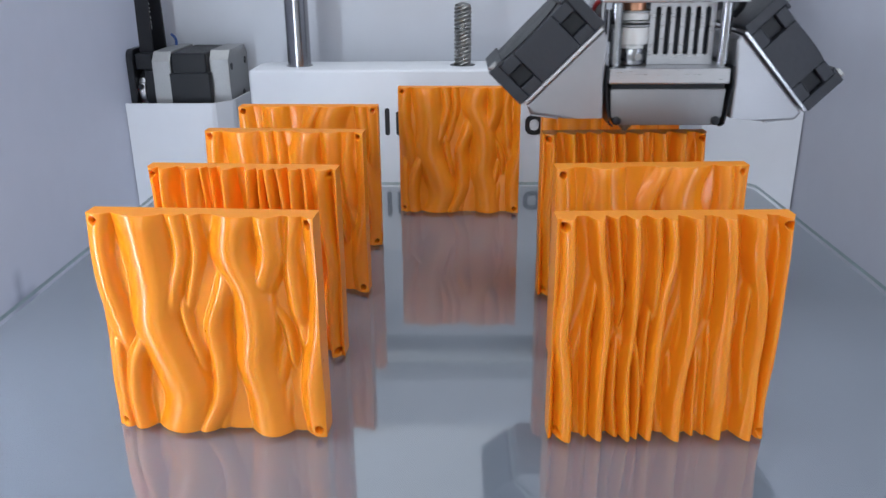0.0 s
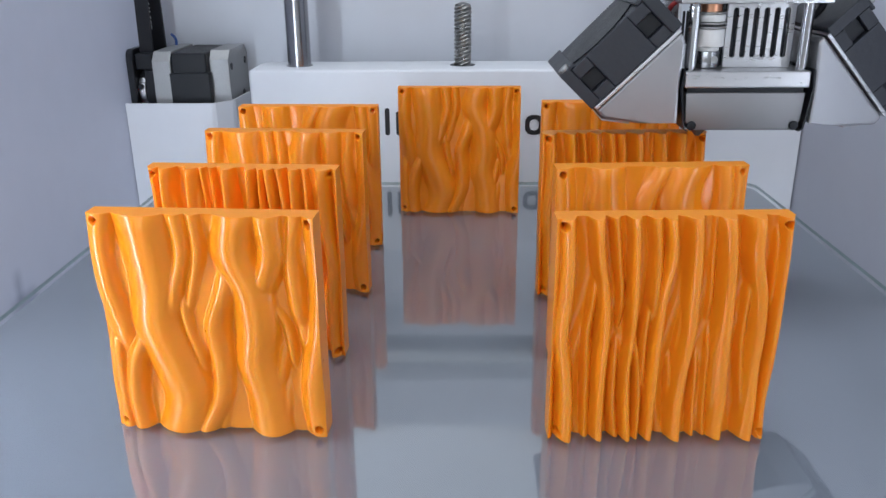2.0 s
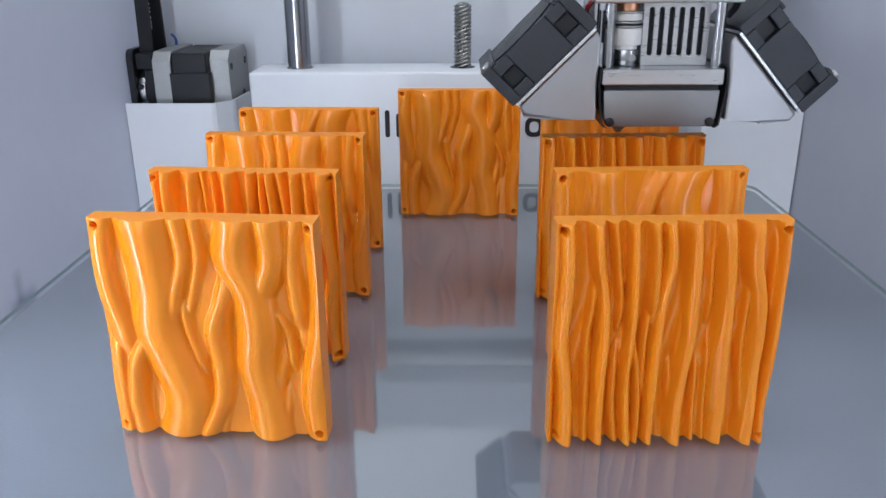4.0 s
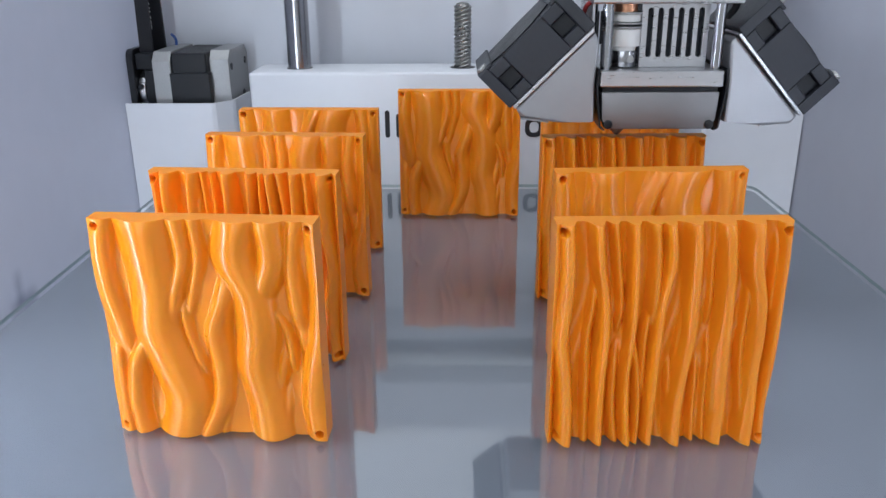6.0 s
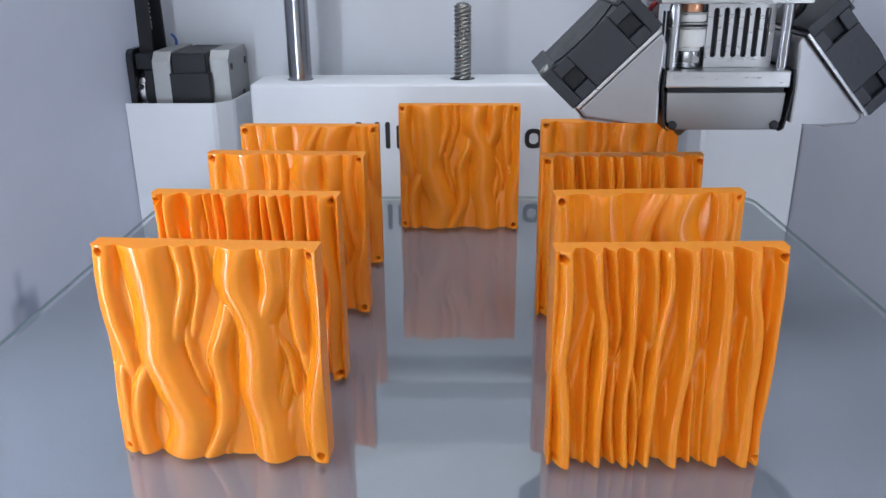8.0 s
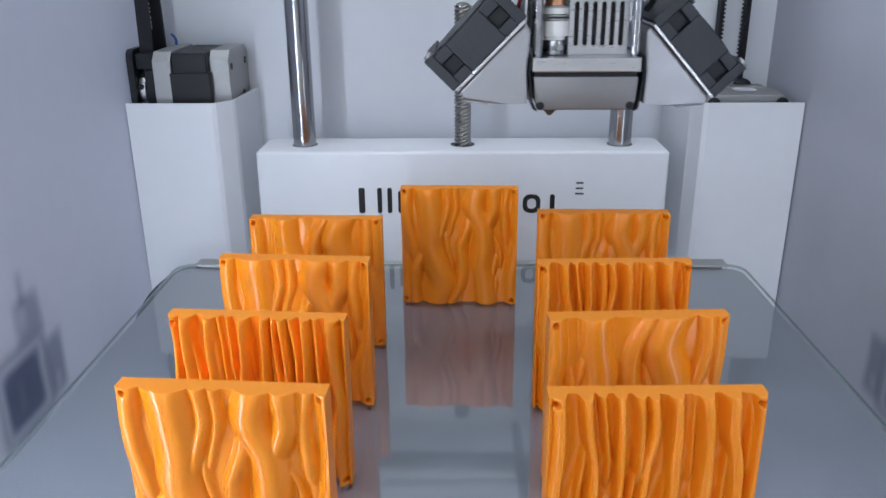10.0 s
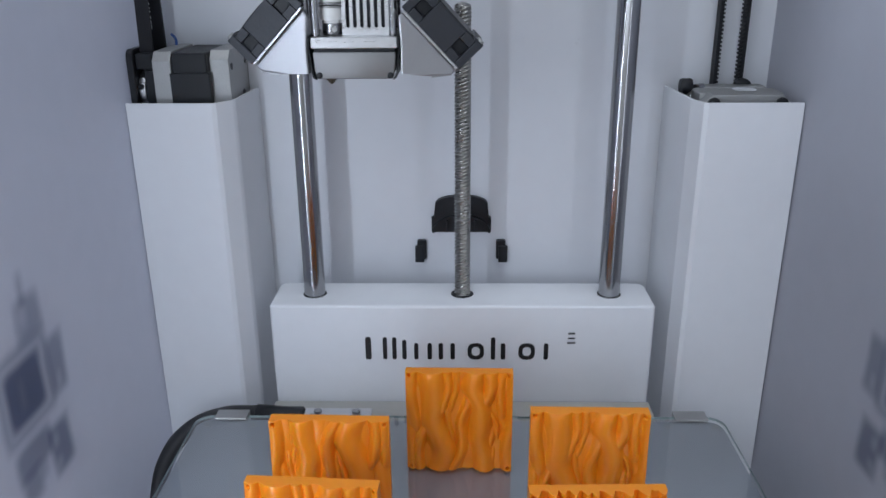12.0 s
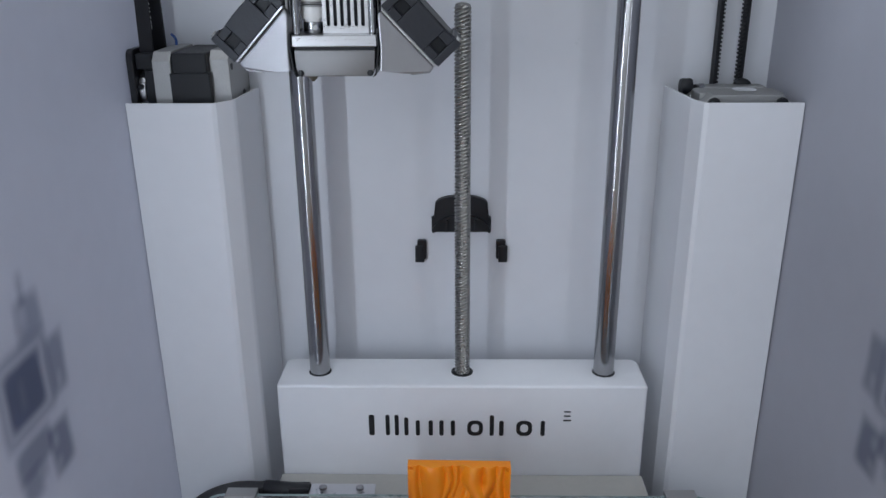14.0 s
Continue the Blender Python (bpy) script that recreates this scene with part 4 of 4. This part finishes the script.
    for i in range(1, len(edges) - 1, 2):
        c, r = (edges[i] + edges[i + 1]) / 2, wid / 2
        for zz, sg in ((zs0, 1), (zs1, -1)):
            for sd in (-1, 1):
                pts = [(c + sd * r, zz)] + [(c + sd * r * math.cos(radians(a)), zz + sg * r * (1 - math.sin(radians(a)))) for a in (0, 22, 45, 68, 90)]
                bm = prism(pts[1:] + [(c + sd * r, zz)], 1, gy, gy + 1 * mm, bm=bm)
    grille = part("slotted_grille", bm, M_ALU, head, "slotted aluminium cooling grille")
    part("heat_sink", box((gx0 + 0.5 * mm, gy + 3.5 * mm, gz0), (gx1 - 0.5 * mm, gy + 16 * mm, gz1), 0.0003), M_FAN, head, "dark heat sink behind the grille")
    part("side_grille", box((-17.4 * mm, 4 * mm, 4 * mm), (-16.6 * mm, 24 * mm, 17.7 * mm), 0.0002), M_ALU, head, "slotted aluminium side plate")
    # no slots are cut here; black sheets paint their dark insides
    for i in range(2):
        part("side_slot_shade", prism(rounded(-16.3 * mm + i * 0.9 * mm, -15.7 * mm + i * 0.9 * mm, 8 * mm, 16 * mm, 0.3 * mm, 3), 1, 3.6 * mm, 3.9 * mm), M_BLACK, head, "thin black sheet for the shade in a slot")
    # feed stack over the nozzle
    sx, sy = -8.4 * mm, 8.5 * mm
    part("coupler", rod((sx, sy, 2.1 * mm), (sx, sy, 6.2 * mm), 3.5 * mm, 28, bevel=0.0003), M_STEEL, head, "bright steel coupler", smooth=True)
    part("coupler_hole", rod((sx + 1.2 * mm, sy - 3.6 * mm, 4.2 * mm), (sx + 1.2 * mm, sy - 3.0 * mm, 4.2 * mm), 0.9 * mm, 16), M_CAST, head, "round hole in the coupler")
    part("insulator_neck", rod((sx, sy, 6.2 * mm), (sx, sy, 7.2 * mm), 3.0 * mm, 28), M_PTFE, head, "white plastic neck", smooth=True)
    part("insulator", rod((sx, sy, 7.2 * mm), (sx, sy, 11.5 * mm), 4.1 * mm, 32, bevel=0.0003), M_PTFE, head, "white plastic insulator", smooth=True)
    for z in (11.6, 12.6):
        part("washer", rod((sx, sy, z * mm), (sx, sy, (z + 0.5) * mm), 4.4 * mm, 28, bevel=0.0001), M_CAST, head, "dark steel washer", smooth=True)
    part("insulator_top", rod((sx, sy, 13.2 * mm), (sx, sy, 15.0 * mm), 3.9 * mm, 28, bevel=0.0003), M_PTFE, head, "white plastic ring", smooth=True)
    part("washer", rod((sx, sy, 15.05 * mm), (sx, sy, 15.5 * mm), 4.3 * mm, 28), M_CAST, head, "dark steel washer")
    part("copper_ring", rod((sx, sy, 15.55 * mm), (sx, sy, 17.75 * mm), 2.9 * mm, 24), M_COPPER, head, "copper ring", smooth=True)
    # ducts and fans on both sides
    for s in (-1, 1):
        drop = 0.3 if s < 0 else 2.2        # the one duct hangs a little lower
        top_in = Vector((17.0, 11.6 - 0.6 * drop))
        out_lo = Vector((35.6, -7.6 - drop))
        slope = (out_lo - top_in).normalized()
        nrm = Vector((-slope.y, slope.x))
        if nrm.y < 0:
            nrm = -nrm
        face = [top_in, out_lo, out_lo + Vector((-1.6, -2.0)), Vector((26.0, -10.8 - 0.5 * drop)), Vector((16.2, -10.6)), Vector((16.4, -2.0)), Vector((15.8, 8.8))]
        bm = bmesh.new()

        def lean(x, y):
            return y + 0.16 * (x - 16.0)

        fr = [bm.verts.new((s * p.x * mm, lean(p.x, 0.0) * mm, p.y * mm)) for p in face]
        bk = [bm.verts.new((s * p.x * mm, lean(p.x, 28.0) * mm, p.y * mm)) for p in face]
        bm.faces.new(fr)
        bm.faces.new(bk[::-1])
        for i in range(len(face)):
            if i == 3:
                continue
            j = (i + 1) % len(face)
            bm.faces.new((fr[i], bk[i], bk[j], fr[j]))
        bmesh.ops.recalc_face_normals(bm, faces=bm.faces[:])
        bmesh.ops.bevel(bm, geom=[e for e in bm.edges if len(e.link_faces) == 2], offset=0.0007, segments=2, profile=0.5, affect="EDGES")
        duct = part("fan_duct", bm, M_DUCT, head, "bent sheet-metal fan duct")
        a, b = top_in + nrm * 0.25, out_lo + nrm * 0.25
        flange = [a, b, b + nrm * 0.9, a + nrm * 0.9]
        bm = prism([(s * p.x * mm, p.y * mm) for p in flange], 1, -0.9 * mm, 29 * mm, 0.0002)
        for v in bm.verts:
            v.co.y += 0.16 * (abs(v.co.x) - 0.016)
        part("duct_flange", bm, M_ALU, duct, "bright folded duct edge")
        foot = box((s * 27 * mm if s > 0 else -34 * mm, 3 * mm, -11.2 * mm), (s * 34 * mm if s > 0 else -27 * mm, 27 * mm, -10.7 * mm))
        for v in foot.verts:
            v.co.z += 0.10 * (abs(v.co.x) - 0.030) - 0.6 * drop * mm
            v.co.y += 0.16 * (abs(v.co.x) - 0.016)
        part("duct_foot", foot, M_DUCT, duct)
        # fan: frame with open corners, hub and blades
        base = nrm * 1.2
        along = out_lo - top_in
        length = along.length
        e = along.normalized()

        def fan_block(l0, l1, n0, n1, y0, y1, bm=None):
            pts = [top_in + base + e * l0 + nrm * n0, top_in + base + e * l1 + nrm * n0, top_in + base + e * l1 + nrm * n1, top_in + base + e * l0 + nrm * n1]
            one = prism([(s * p.x * mm, p.y * mm) for p in pts], 1, y0 * mm, y1 * mm, 0.0003)
            for v in one.verts:
                v.co.y += 0.16 * (abs(v.co.x) - 0.016)
            return joined(bm, one)

        l0, l1 = -1.2, length + 0.8
        fan = part("fan", fan_block(l0 + 0.3, l1 - 0.3, 0.2, 10.6, 2.6, 28.6), M_FAN, head, "charcoal plastic cooling fan")
        part("fan_face", fan_block(l0 + 7.9, l1 - 7.9, 0.0, 10.6, -0.5, 2.55), M_FAN, fan)
        for a0 in (l0, l1 - 3.0):
            part("fan_corner_post", fan_block(a0, a0 + 3.0, 0.0, 11.2, -0.6, 2.55), M_FAN, fan)
        for a0 in (l0 + 3.05, l1 - 7.85):
            for n0, n1 in ((0.0, 3.0), (7.4, 10.6)):
                part("fan_flange", fan_block(a0, a0 + 4.8, n0, n1, -0.5, 2.55), M_FAN, fan)
            # floor in black instead of charcoal, to deepen the recess's shade
            part("fan_recess", fan_block(a0, a0 + 4.8, 3.05, 7.35, 1.0, 2.55), M_BLACK, fan, "recess in the fan frame, its floor blackened as shade")
        for a0 in (l0, l1 - 4.6):
            part("fan_ear", fan_block(a0, a0 + 4.6, 10.65, 11.6, -0.4, 28.4), M_FAN, fan)
        for l in (l0 + 2.0, l1 - 2.0):
            c = top_in + base + e * l
            p0, p1 = c + nrm * 11.4, c + nrm * 12.4
            y = 2.2 + 0.16 * (c.x - 16)
            part("fan_screw", rod((s * p0.x * mm, y * mm, p0.y * mm), (s * p1.x * mm, y * mm, p1.y * mm), 1.4 * mm, 14, bevel=0.0002), M_CAST, fan, "round steel screw head", smooth=True)
        hub = top_in + base + e * (length / 2)
        h0, h1 = hub + nrm * 10.65, hub + nrm * 11.0
        y = 14 + 0.16 * (hub.x - 16)
        # solid black disc on the outer face, shade of an opening not cut
        part("fan_opening_shade", rod((s * h0.x * mm, y * mm, h0.y * mm), (s * h1.x * mm, y * mm, h1.y * mm), 12.5 * mm, 32), M_BLACK, fan, "black disc for the shade in the round fan opening")
    part("wire", tube([(-19 * mm, 10 * mm, 14 * mm), (-17.5 * mm, 6 * mm, 18 * mm), (-15 * mm, 6 * mm, 18.6 * mm)], 0.6 * mm), M_RED, head, "thin red wire")
    part("wire", tube([(17.2 * mm, 9 * mm, 14 * mm), (18.4 * mm, 7 * mm, 17 * mm), (18.2 * mm, 8 * mm, 24 * mm)], 0.9 * mm), M_BLACK, head, "thin black wire")
    return head


# ---------------------------------------------------------------- the shafts that carry the head
def gantry_shaft(length, along_x):
    a, b = ((-length / 2, 0, 0), (length / 2, 0, 0)) if along_x else ((0, -length / 2, 0), (0, length / 2, 0))
    return tagged(part("gantry_shaft", rod(a, b, 0.003, 20), M_STEEL, smooth=True), "thin polished steel shaft that carries the print head", "shaft", "gantry shafts")


# ---------------------------------------------------------------- build
room()
housing()
motor_cover("motor_cover", -1)
motor_cover("motor_cover", 1)
motor_left()
motor_right()
rear_fittings()
rear_top()
guide_rod(-0.0776 + XC)
guide_rod(0.0776 + XC)
SCREW = lead_screw()
BED = print_bed()
TILES = tiles()
HEAD = print_head()
SHAFT_X = gantry_shaft(WALL_R - WALL_L - 0.0004, True)
SHAFT_Y = gantry_shaft(BACK - FRONT - 0.004, False)


def motions():
    walk(BED, [(t, pose(0, 0, ZC + z)) for t, z in BED_ROWS])
    for ob, x, y, turn in TILES:
        walk(ob, [(t, pose(x, y, ZC + z + 0.0021, 0, 0, turn)) for t, z in BED_ROWS])
    walk(HEAD, [(t, pose(x, y, HEAD_Z)) for t, x, y in HEAD_ROWS])
    walk(SHAFT_X, [(t, pose((WALL_L + WALL_R) / 2, y + 0.015, HEAD_Z + 0.031)) for t, x, y in HEAD_ROWS])
    walk(SHAFT_Y, [(t, pose(x, (BACK + FRONT) / 2 + 0.0019, HEAD_Z + 0.038)) for t, x, y in HEAD_ROWS])
    rows = []
    for i in range(0, 421):
        t = i / 30
        turn = -(bed_height(t) - bed_height(0)) / 0.0072 * 360
        rows.append((t, pose(XC + 0.0004, ROD_Y, FLOOR, 0, 0, turn)))
    walk(SCREW, rows)


motions()
